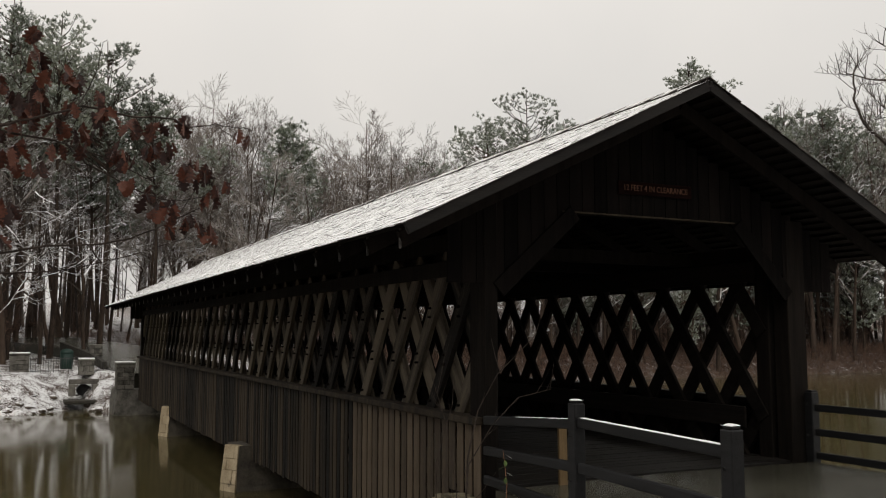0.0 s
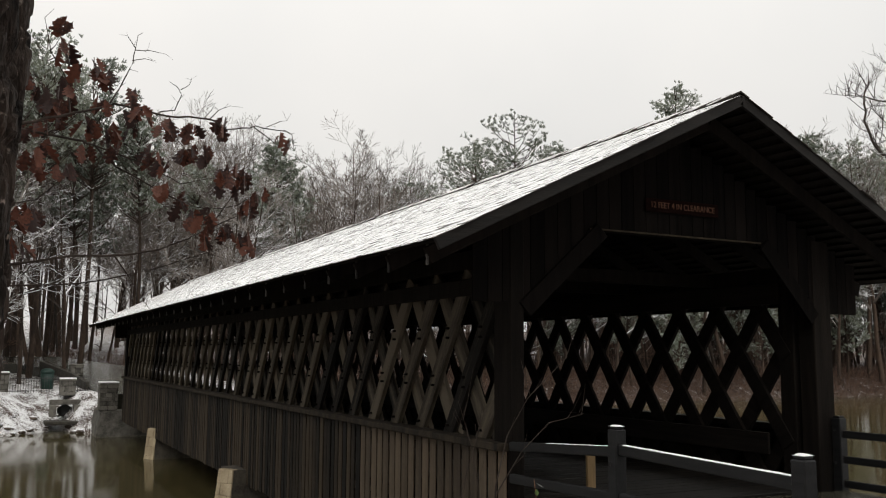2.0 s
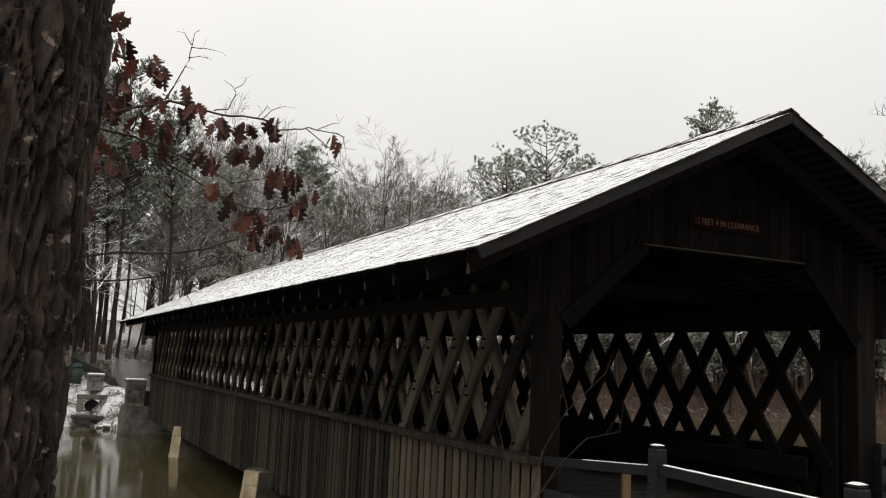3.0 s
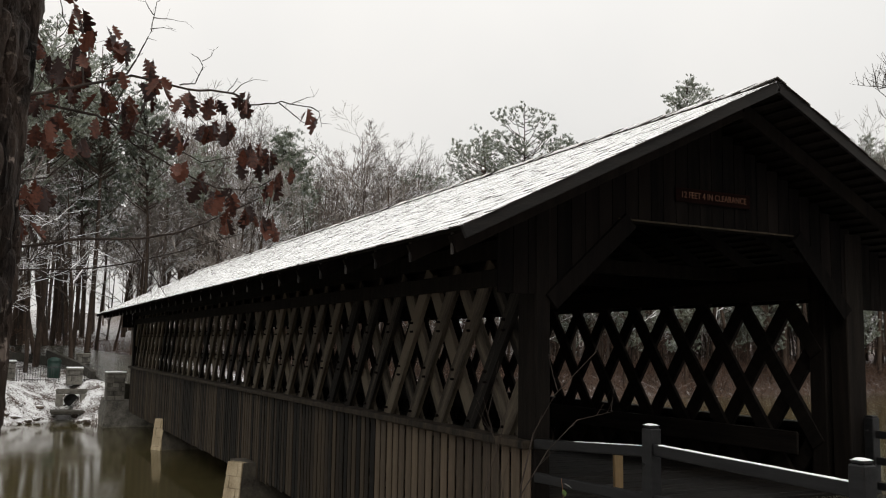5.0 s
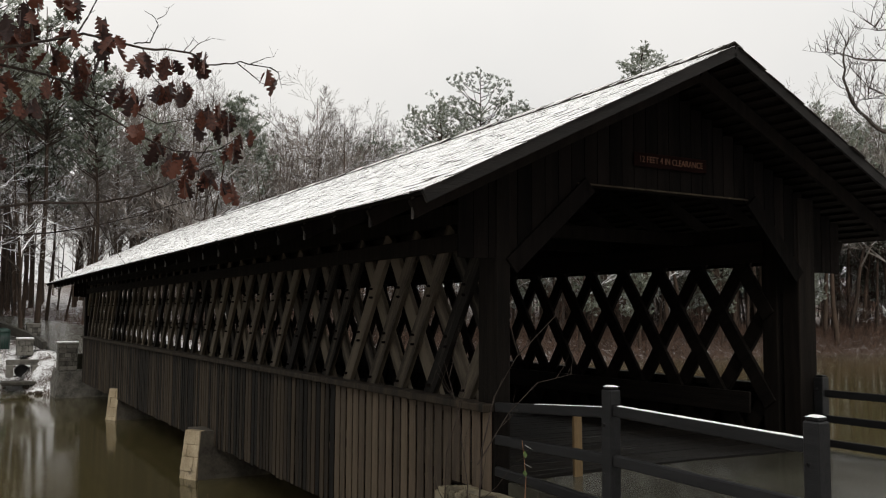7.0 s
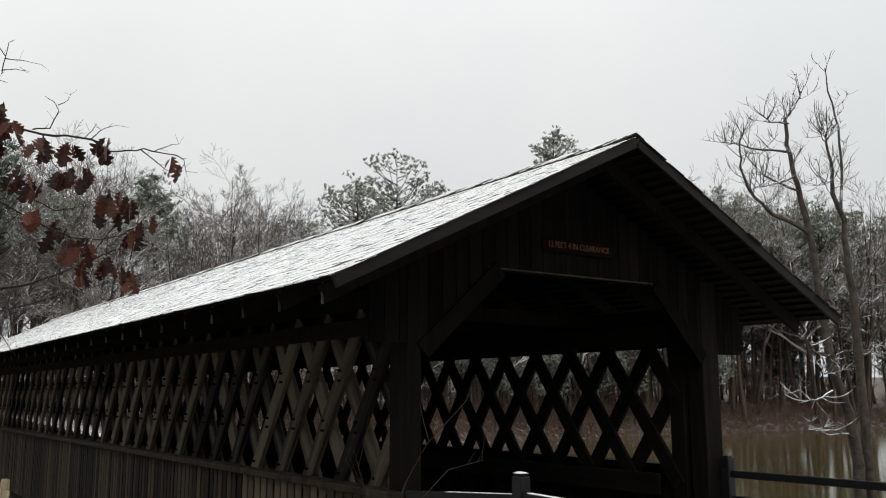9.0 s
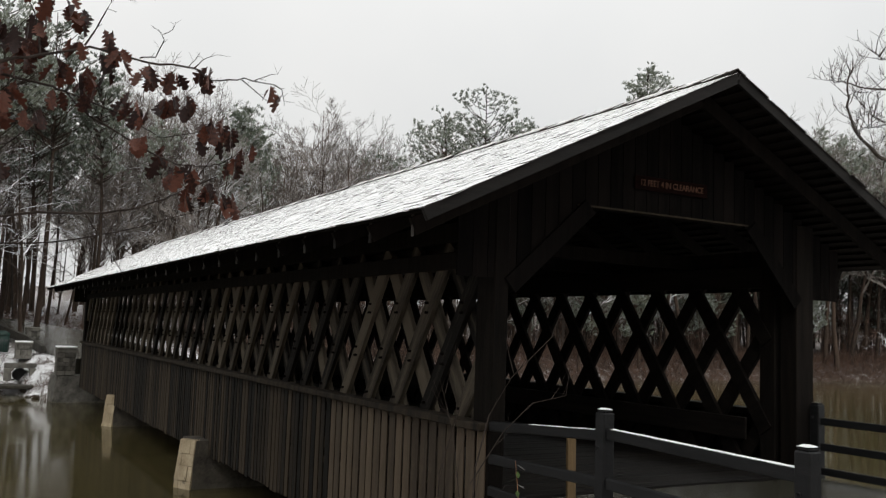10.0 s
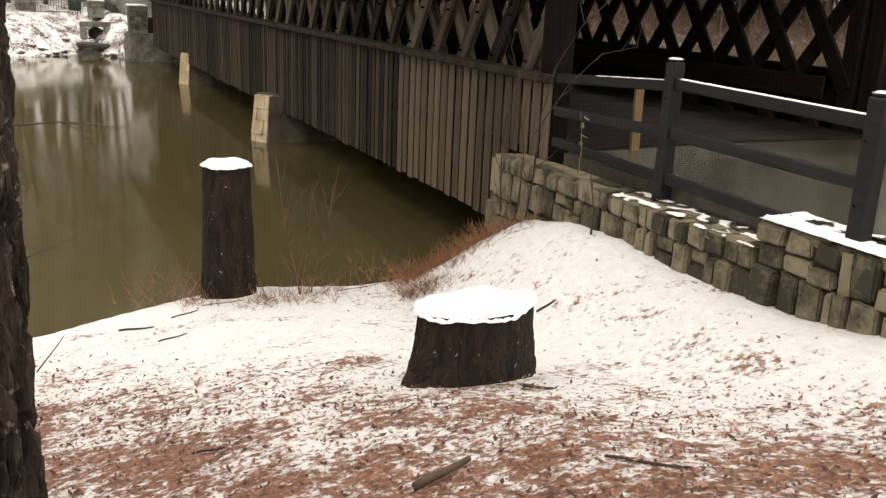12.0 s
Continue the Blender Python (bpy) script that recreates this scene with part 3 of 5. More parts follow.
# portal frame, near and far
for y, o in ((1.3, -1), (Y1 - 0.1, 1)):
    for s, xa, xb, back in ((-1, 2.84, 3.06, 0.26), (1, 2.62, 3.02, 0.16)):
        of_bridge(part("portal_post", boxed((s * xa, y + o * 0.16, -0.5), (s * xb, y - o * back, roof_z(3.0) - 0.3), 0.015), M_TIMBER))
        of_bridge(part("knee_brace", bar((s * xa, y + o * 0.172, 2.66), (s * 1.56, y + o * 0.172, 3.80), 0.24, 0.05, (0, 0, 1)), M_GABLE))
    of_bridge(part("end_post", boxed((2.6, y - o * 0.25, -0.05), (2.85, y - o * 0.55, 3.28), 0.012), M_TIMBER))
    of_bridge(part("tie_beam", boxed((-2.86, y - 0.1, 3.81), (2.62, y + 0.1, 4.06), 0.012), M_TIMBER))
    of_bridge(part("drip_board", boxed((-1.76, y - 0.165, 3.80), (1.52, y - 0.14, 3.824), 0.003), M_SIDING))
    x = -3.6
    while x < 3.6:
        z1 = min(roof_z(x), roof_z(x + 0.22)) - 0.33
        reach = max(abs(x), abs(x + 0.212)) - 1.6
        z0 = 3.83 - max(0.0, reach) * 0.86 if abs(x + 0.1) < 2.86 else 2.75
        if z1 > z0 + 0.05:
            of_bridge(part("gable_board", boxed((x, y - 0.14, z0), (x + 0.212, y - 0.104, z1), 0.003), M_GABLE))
        x += 0.22

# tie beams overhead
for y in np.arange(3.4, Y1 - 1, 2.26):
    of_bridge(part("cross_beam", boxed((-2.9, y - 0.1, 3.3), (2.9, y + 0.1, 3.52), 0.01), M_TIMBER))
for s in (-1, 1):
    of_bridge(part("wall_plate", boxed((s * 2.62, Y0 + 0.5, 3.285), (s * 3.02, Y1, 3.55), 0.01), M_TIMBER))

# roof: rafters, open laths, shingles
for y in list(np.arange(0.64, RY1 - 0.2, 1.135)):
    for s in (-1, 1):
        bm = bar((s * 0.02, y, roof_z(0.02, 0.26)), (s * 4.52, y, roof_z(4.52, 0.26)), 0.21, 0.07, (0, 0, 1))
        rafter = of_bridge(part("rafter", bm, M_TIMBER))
        tail = part("rafter_tail", boxed((s * 4.505, y - 0.018, roof_z(4.52, 0.37)), (s * 4.53, y + 0.018, roof_z(4.52, 0.12)), 0.003), M_TAIL, rafter, "sawn rafter end, pale as if catching skylight")
        tail.matrix_parent_inverse = (bridge.matrix_basis @ bridge_inv).inverted()
nx = Vector((math.sin(SLOPE), 0, math.cos(SLOPE)))
for s in (-1, 1):
    for i in range(26):
        x = 0.1 + i * 0.178
        z = roof_z(x, 0.088)
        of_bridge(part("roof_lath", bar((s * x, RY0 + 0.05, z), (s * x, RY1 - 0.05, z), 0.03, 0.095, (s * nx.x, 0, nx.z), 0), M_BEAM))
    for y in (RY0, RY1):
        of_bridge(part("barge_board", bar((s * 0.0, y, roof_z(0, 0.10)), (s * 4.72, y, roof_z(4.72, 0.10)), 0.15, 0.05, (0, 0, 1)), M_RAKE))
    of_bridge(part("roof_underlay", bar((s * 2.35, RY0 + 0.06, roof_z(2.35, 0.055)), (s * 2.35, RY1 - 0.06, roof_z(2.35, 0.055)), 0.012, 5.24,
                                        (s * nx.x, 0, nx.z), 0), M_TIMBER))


def shingle_geometry(w, length, thick, jut):
    """One split shingle in its own frame: x up the slope, y along the eave, z out; snow lies on the upper face."""
    a = thick
    v = [(-jut, 0, 0), (-jut, w, 0), (length, w, 0), (length, 0, 0),
         (-jut, 0, a), (-jut + random.uniform(-0.008, 0.008), w, a), (length, w, 0.004), (length, 0, 0.004)]
    f = [(0, 3, 2, 1), (4, 5, 6, 7), (0, 1, 5, 4), (1, 2, 6, 5), (3, 0, 4, 7)]
    butt = 0 if random.random() < 0.24 else 1
    return v, f, [0, 0 if random.random() < 0.02 else 1, butt, 0, 0]


EXPOSED = 0.212
for s in (-1, 1):
    roof = of_bridge(part("ridge_board", bar((s * 0.07, RY0 + 0.02, roof_z(0.07, 0.0)), (s * 0.07, RY1, roof_z(0.07, 0.0)), 0.012, 0.15,
                                             (s * nx.x, 0, nx.z), 0.002), M_SHINGLE))
    y = RY0 - 0.01
    while y < RY1:
        step = random.uniform(0.16, 0.22)
        c = bar((s * 0.075, y, roof_z(0.075, -0.032) + random.uniform(-0.004, 0.006)), (s * 0.075, y + 0.3, roof_z(0.075, -0.012)), 0.016, 0.17, (s * nx.x, 0, nx.z), 0)
        cap = of_bridge(part("ridge_shingle", c, M_SHINGLE if random.random() < 0.25 or y < 0.2 else M_ROOF_SNOW))
        y += step
    V, F, I = [], [], []
    up = Vector((-s * math.cos(SLOPE), 0, math.sin(SLOPE)))
    out = Vector((s * math.sin(SLOPE), 0, math.cos(SLOPE)))
    along = Vector((0, 1, 0))
    near = 0
    for r in range(24):
        start = Vector((s * 4.74, 0, roof_z(4.74, 0.03))) + up * (r * EXPOSED)
        y = RY0 - 0.03 - random.random() * 0.1
        while y < RY1:
            w = random.choice((0.12, 0.15, 0.18, 0.21, 0.25))
            y0 = max(y, RY0 - random.uniform(0.03, 0.075))
            left = 5.23 - r * EXPOSED
            v, f, idx = shingle_geometry(w - 0.006, min(0.36, left), random.uniform(0.009, 0.018), random.uniform(-0.01, 0.014))
            origin = start + along * y0 + out * 0.004
            pts = [origin + up * p[0] + along * p[1] + out * p[2] for p in v]
            if s < 0 and y < 1.95 and near < 300:
                near += 1
                ob = raw("shingle", [tuple(p) for p in pts], f, (M_SHINGLE, M_ROOF_SNOW), None, idx=idx)
                ob.parent = roof
                ob.matrix_parent_inverse = (bridge.matrix_basis @ bridge_inv).inverted()
            else:
                b0 = len(V)
                V += [tuple(p) for p in pts]
                F += [tuple(b0 + q for q in fc) for fc in f]
                I += idx
            y += w
    tagged(of_bridge(raw("shingles", V, F, (M_SHINGLE, M_ROOF_SNOW), None, "snow-covered split shingles", idx=I)), kind="stuff")

# clearance sign on the gable
sign = thing("clearance_sign", "small rust-red board with pale clearance lettering", "sign", (-0.08, 1.13, 4.235))
part("sign_board", boxed((-0.7, -0.015, -0.1), (0.7, 0.015, 0.1), 0.006), M_SIGN, sign)
txt = bpy.data.curves.new("sign_text", "FONT")
txt.body, txt.size, txt.align_x, txt.align_y, txt.extrude = "12 FEET 4 IN CLEARANCE", 0.125, "CENTER", "CENTER", 0.004
tmp = bpy.data.objects.new("sign_text", txt)
scene.collection.objects.link(tmp)
tmesh = bpy.data.meshes.new_from_object(tmp)
bpy.data.objects.remove(tmp)
tmesh.materials.clear()
letters = link("lettering", tmesh, sign, "pale painted capital letters", (M_LETTER,))
letters.matrix_basis = pose(0, -0.021, 0, 90, 0, 0) @ Matrix.Diagonal((0.87, 1, 1, 1))


# ------------------------------------------------------------------ stone wall beside the path
wall = tagged(part("stone_wall", boxed((-3.38, -9.0, -1.6), (-3.02, 1.75, -0.22), 0.02), M_MORTAR), "low mortared fieldstone retaining wall dusted with snow",
              "wall", kind="structure")
part("wall_core", boxed((-3.38, -9.0, -0.215), (-3.02, -2.80, 0.06), 0.02), M_MORTAR, wall)


def stone(bm, lo, hi):
    c = Vector([(a + b) / 2 for a, b in zip(lo, hi)])
    h = Vector([(b - a) / 2 for a, b in zip(lo, hi)])
    vs = []
    for sx, sy, sz in ((-1, -1, -1), (1, -1, -1), (1, 1, -1), (-1, 1, -1), (-1, -1, 1), (1, -1, 1), (1, 1, 1), (-1, 1, 1)):
        j = Vector([random.uniform(-0.2, 0.2) * v for v in h])
        j.x *= 0.5
        vs.append(bm.verts.new(c + Vector((sx * h.x, sy * h.y, sz * h.z)) + j))
    for f in ((0, 3, 2, 1), (4, 5, 6, 7), (0, 1, 5, 4), (1, 2, 6, 5), (2, 3, 7, 6), (3, 0, 4, 7)):
        bm.faces.new([vs[i] for i in f])
    bmesh.ops.bevel(bm, geom=bm.edges[:], offset=min(h) * 0.3, segments=2, affect="EDGES")


def wall_face(y_a, y_b, z_top):
    z = z_top
    while z > -1.3:
        hgt = random.uniform(0.20, 0.40)
        y = y_a + random.uniform(0, 0.02)
        while y > y_b:
            w = random.choice((random.uniform(0.10, 0.17), random.uniform(0.14, 0.26), random.uniform(0.2, 0.36)))
            w = min(w, y - y_b)
            if w > 0.05:
                cut = random.random() < 0.3 and hgt > 0.28
                at = z - hgt * random.uniform(0.35, 0.65)
                for za, zb in (((z - hgt, at), (at, z)) if cut else ((z - hgt, z),)):
                    bm = bmesh.new()
                    stone(bm, (-3.41 - random.uniform(0, 0.08), y - w + 0.010, za + 0.010), (-3.34, y - 0.010, zb - 0.010))
                    part("stone", bm, M_STONE, wall)
            y -= w
        z -= hgt


wall_face(1.75, -2.80, -0.15)
wall_face(-2.80, -6.2, 0.11)
for y_a, y_b, z in ((1.75, -2.8, -0.15), (-2.8, -6.2, 0.11)):
    y = y_a
    while y > y_b:
        w = min(random.uniform(0.25, 0.5), y - y_b)
        if w > 0.06:
            xm = random.uniform(-3.30, -3.15)
            for xa, xb in ((-3.43, xm), (xm, -3.0)):
                bm = bmesh.new()
                stone(bm, (xa + 0.012, y - w + 0.012, z - 0.09), (xb - 0.012, y - 0.012, z + random.uniform(0.0, 0.02)))
                part("cap_stone", bm, M_STONE, wall)
        y -= w
# end block by the bridge corner
for z0, z1, ya, yb in ((-0.72, -0.20, 1.70, 2.05), (-1.25, -0.74, 1.68, 2.12)):
    bm = bmesh.new()
    stone(bm, (-3.46, ya, z0), (-3.06, yb, z1))
    part("stone", bm, M_STONE, wall, "large pale corner stone")


def snow_patch(name, x0, x1, y0, y1, z, thick, parent=None, n=(6, 14), hole=-0.1, sc=3.0):
    """A thin, ragged layer of snow on a flat top."""
    V, F, ok = [], [], {}
    for j in range(n[1] + 1):
        for i in range(n[0] + 1):
            x, y = x0 + (x1 - x0) * i / n[0], y0 + (y1 - y0) * j / n[1]
            edge = min(i, n[0] - i, j, n[1] - j)
            h = thick * (0.5 + 0.8 * abs(noise.noise((x * 5, y * 5, 2)))) * (1 if edge else 0.0)
            V.append((x + random.uniform(-0.01, 0.01), y + random.uniform(-0.01, 0.01), z + h))
    for j in range(n[1]):
        for i in range(n[0]):
            xc, yc = x0 + (x1 - x0) * (i + 0.5) / n[0], y0 + (y1 - y0) * (j + 0.5) / n[1]
            if noise.noise((xc * sc, yc * sc, 5)) > hole:
                a = j * (n[0] + 1) + i
                F.append((a, a + 1, a + n[0] + 2, a + n[0] + 1))
    return raw(name, V, F, M_SNOW, parent, "thin ragged snow", smooth=True)


snow_patch("snow", -3.46, -3.0, -2.78, -0.6, -0.137, 0.014, wall, (22, 110), 0.10, 7.0)
snow_patch("snow", -3.47, -2.98, -6.2, -2.82, 0.138, 0.035, wall, (14, 90), -0.45)


# ------------------------------------------------------------------ fences
def fence(name, label, posts, rails, size=0.145, snowy=True):
    f = thing(name, label, "fence", posts[0][:2] + (0,))
    inv = Matrix.Translation(f.location).inverted()
    for x, y, z0, z1 in posts:
        bm = boxed((x - size / 2, y - size / 2, z0), (x + size / 2, y + size / 2, z1 - 0.03), 0.012)
        box(bm, (x - size / 2 + 0.014, y - size / 2 + 0.014, z1 - 0.032), (x + size / 2 - 0.014, y + size / 2 - 0.014, z1), 0.012)
        p = part("post", bm, M_FENCE, f)
        p.matrix_parent_inverse = inv
        if snowy:
            q = snow_patch("snow_cap", x - size / 2 + 0.01, x + size / 2 - 0.01, y - size / 2 + 0.01, y + size / 2 - 0.01, z1 + 0.002, 0.02, p, (5, 5), -2)
        for zb in (0.92, 0.42):
            V, F = [], []
            tube(V, F, [(x - size / 2 - 0.012, y + 0.02, zb), (x - size / 2 + 0.01, y + 0.02, zb)], [0.018, 0.018], 8)
            raw("bolt", [tuple(v) for v in V], F, M_IRON, p)
    for a, b, snow in rails:
        r = part("rail", bar(a, b, 0.115, 0.07, (0, 0, 1), 0.012), M_FENCE, f)
        r.matrix_parent_inverse = inv
        if snow and snowy:
            V, F = [], []
            m = 30
            for i in range(m + 1):
                t = i / m
                if t < snow:
                    continue
                p = Vector(a).lerp(Vector(b), t)
                h = 0.001 + 0.008 * abs(noise.noise((p.y * 7, 0, 1)))
                for dx, dz in ((-0.034, 0.055), (-0.026, 0.058 + h), (0.026, 0.058 + h), (0.034, 0.055)):
                    V.append((p.x + dx + 0.006 * noise.noise((p.y * 9, dx, 4)), p.y, p.z + dz))
            k = len(V) // 4
            F = [(i * 4 + j, i * 4 + j + 1, i * 4 + j + 5, i * 4 + j + 4) for i in range(k - 1) for j in range(3)]
            raw("snow_strip", V, F, M_SNOW, r, smooth=True)
    return f


fence("post_and_rail_fence", "dark painted post and rail fence with snow on top", [(-3.07, -1.04, -0.3, 1.31), (-3.28, -3.66, -0.1, 1.28)],
      [((-3.06, 1.12, 0.90), (-3.06, -0.97, 1.04), 0.4), ((-3.06, 1.12, 0.50), (-3.06, -0.97, 0.56), 0), ((-3.06, 1.12, 0.12), (-3.06, -0.97, 0.08), 0),
       ((-3.08, -1.11, 1.07), (-3.26, -3.59, 1.05), 0.01), ((-3.08, -1.11, 0.57), (-3.26, -3.59, 0.58), 0), ((-3.08, -1.11, 0.10), (-3.26, -3.59, 0.10), 0)])
fence("post_and_rail_fence", "dark wet post and rail fence along the path", [(2.92, 1.0, -0.3, 1.14), (2.94, -1.9, -0.3, 1.2)],
      [((2.93, 0.93, 0.86), (2.94, -1.8, 0.86), 0), ((2.93, 0.93, 0.47), (2.94, -1.8, 0.47), 0), ((2.93, 0.93, 0.10), (2.94, -1.8, 0.10), 0)], 0.16, False)
stake = tagged(part("wooden_stake", bar((-2.0, 0.86, 0.0), (-1.96, 0.93, 0.86), 0.05, 0.13, (0, 1, 0)), M_NEW_WOOD), "fresh yellow wooden board standing by the portal", "stake")


# ------------------------------------------------------------------ stumps, trunk and boulder
def stump(name, label, x, y, z0, z1, r0, r1, flare, seed, chip=0.04, squash=1.0):
    t = thing(name, label, "stump", (x, y, z0))
    n, rows = 150, 84
    V, F = [], []
    tops = []
    for j in range(rows + 1):
        u = j / rows
        for i in range(n):
            a = 2 * math.pi * i / n
            r = r0 + (r1 - r0) * u + flare * (1 - u) ** 2.5 * (0.35 + 0.65 * max(0, -math.cos(a))) * (0.5 + 0.7 * abs(math.sin(a * 2 + seed)))
            q = Vector((math.cos(a) * r * 24, math.sin(a) * r * 24, (z1 - z0) * u * 4.5 + seed * 3))
            q += Vector((0.5 * noise.noise(q * 0.9), 0.5 * noise.noise(q * 0.9 + Vector((7, 0, 0))), 1.2 * noise.noise(q * 0.6 + Vector((0, 9, 0)))))
            gap, cell = noise.voronoi(q)
            ridge = 0.024 * min(1.0, (gap[1] - gap[0]) * 4) * (0.6 + 0.8 * abs(noise.noise(cell[0] * 3.7))) - 0.02 + 0.006 * noise.noise(q * 3)
            z = (z1 - z0) * u + (chip * noise.noise((math.cos(a) * 1.5, math.sin(a) * 1.5, seed)) if j == rows else 0)
            V.append(((r + ridge) * math.cos(a), (r + ridge) * math.sin(a) * squash, z))
    for j in range(rows):
        for i in range(n):
            a, b = j * n + i, j * n + (i + 1) % n
            F.append((a, b, b + n, a + n))
    raw("bark", V, F, M_STUMP, t)
    V, F = [], []
    rings = 7
    for j in range(rings + 1):
        u = j / rings
        for i in range(n):
            a = 2 * math.pi * i / n
            px, py = ((r1 + 0.03) * u * math.cos(a), (r1 + 0.03) * u * math.sin(a) * squash)
            dz = chip * noise.noise((math.cos(a) * 1.5, math.sin(a) * 1.5, seed)) * u
            V.append((px, py, z1 - z0 + dz + 0.022 * (1 - u ** 8) + 0.012 * noise.noise((px * 5, py * 5, seed)) * (1 - u) - (0.012 + 0.016 * noise.noise((math.cos(a) * 9, math.sin(a) * 9, seed)) if j == rings else -0.008)))
    for j in range(rings):
        for i in range(n):
            a, b = j * n + i, j * n + (i + 1) % n
            F.append((a, b, b + n, a + n))
    raw("snow_cap", V, F, M_SNOW, t, "white snow on the cut top", smooth=True)
    return t


stump("tree_stump", "tall dark stump at the water's edge with a snow cap", -6.85, 2.55, -2.1, -0.27, 0.33, 0.285, 0.05, 1.0)
stump("tree_stump", "wide low dark stump with a thick snow cap", -6.14, -2.80, -1.35, -0.335, 0.53, 0.46, 0.30, 4.2, 0.07, 0.62)


def bark_trunk(x, y, z0, z1, r0, r1, parent):
    n = 190
    levels = list(np.arange(z0, 4.8, 0.0125)) + list(np.arange(4.8, z1, 0.2))
    V, F = [], []
    for z in levels:
        for i in range(n):
            a = 2 * math.pi * i / n
            c, s_ = math.cos(a), math.sin(a)
            r = r0 + (r1 - r0) * (z - z0) / (z1 - z0) + 0.06 * math.exp(-(z - z0) * 2.4)
            q = Vector((c * r * 26, s_ * r * 26, z * 5.0))
            q += Vector((noise.noise(q * 0.8), noise.noise(q * 0.8 + Vector((7, 0, 0))), 1.4 * noise.noise(q * 0.6 + Vector((0, 9, 0)))))
            near, cell = noise.voronoi(q)
            crack = min(1.0, (near[1] - near[0]) * 3.2)
            lift = 0.6 + 0.8 * abs(noise.noise(cell[0] * 3.7))
            r += 0.040 * crack * lift + 0.006 * noise.noise((c * r * 60, s_ * r * 60, z * 22)) + 0.010 * noise.noise((c * r * 22, s_ * r * 22, z * 5)) - 0.036
            V.append((x + r * c + 0.028 * (min(z, 5.0) - 2.3) + 0.035, y + r * s_, z))
    for j in range(len(levels) - 1):
        for i in range(n):
            a, b = j * n + i, j * n + (i + 1) % n
            F.append((a, b, b + n, a + n))
    return raw("trunk", V, F, M_BARK, parent)


# ------------------------------------------------------------------ trees: moulds that are copied over the far banks
def bare_mould(seed, h, spread, dense=1.0, low=0.28, thin=0.008, lift=(0.45, 1.3)):
    """A leafless tree: a leaning trunk, limbs that sweep upwards, and three orders of finer twigs."""
    rnd = random.Random(seed)
    V, F = [], []
    trunk = [Vector((0, 0, -0.4))]
    d = Vector((rnd.uniform(-0.10, 0.10), rnd.uniform(-0.10, 0.10), 1))
    k = 10
    for i in range(k):
        d += Vector((rnd.uniform(-0.10, 0.10), rnd.uniform(-0.10, 0.10), 0.05))
        trunk.append(trunk[-1] + d.normalized() * (h + 0.4) / k)
    rad = lambda u: max(0.016, h * 0.0112 * (1 - u) ** 0.9)
    tube(V, F, trunk, [rad(i / k) for i in range(k + 1)], 7)
    TV, TF = V, F
    V, F = [], []

    def grow(p, dirn, length, r, level):
        m = (4, 3, 2, 2)[level]
        pts, dd = [p], dirn.copy()
        for i in range(m):
            dd += Vector((rnd.uniform(-0.22, 0.22), rnd.uniform(-0.22, 0.22), rnd.uniform(-0.08, 0.15)))
            dd.normalize()
            pts.append(pts[-1] + dd * length / m)
        tube(V, F, pts, [max(thin, r * (1 - 0.75 * i / m)) for i in range(m + 1)], 3, False)
        if level == 3:
            return
        for i in range(int((7, 6, 4)[level] * dense + 0.5)):
            t = (0.22 + 0.78 * (i + rnd.random()) / 7.0) * m
            t = min(t, m - 0.01)
            q = pts[int(t)].lerp(pts[int(t) + 1], t % 1)
            axis = (pts[int(t) + 1] - pts[int(t)]).normalized()
            side = Vector((rnd.uniform(-1, 1), rnd.uniform(-1, 1), rnd.uniform(-0.5, 0.8)))
            side = (side - axis * side.dot(axis)).normalized()
            grow(q, (axis * 0.75 + side * rnd.uniform(0.45, 0.85)).normalized(), length * rnd.uniform(0.34, 0.58) * (1.2 - 0.5 * t / m), r * 0.56, level + 1)

    limbs = int(12 * dense)
    for i in range(limbs):
        u = low + (0.97 - low) * (i + rnd.random() * 0.7) / limbs
        t = u * k
        p = trunk[int(t)].lerp(trunk[min(k, int(t) + 1)], t % 1)
        a = i * 2.4 + rnd.uniform(-0.6, 0.6)
        rise = rnd.uniform(*lift)
        grow(p, Vector((math.cos(a), math.sin(a), rise)).normalized(), h * spread * (1.12 - 0.8 * u) * rnd.uniform(0.8, 1.2), rad(u) * 0.72, 0 if u < 0.8 else 1)
    return (TV, TF), (V, F)


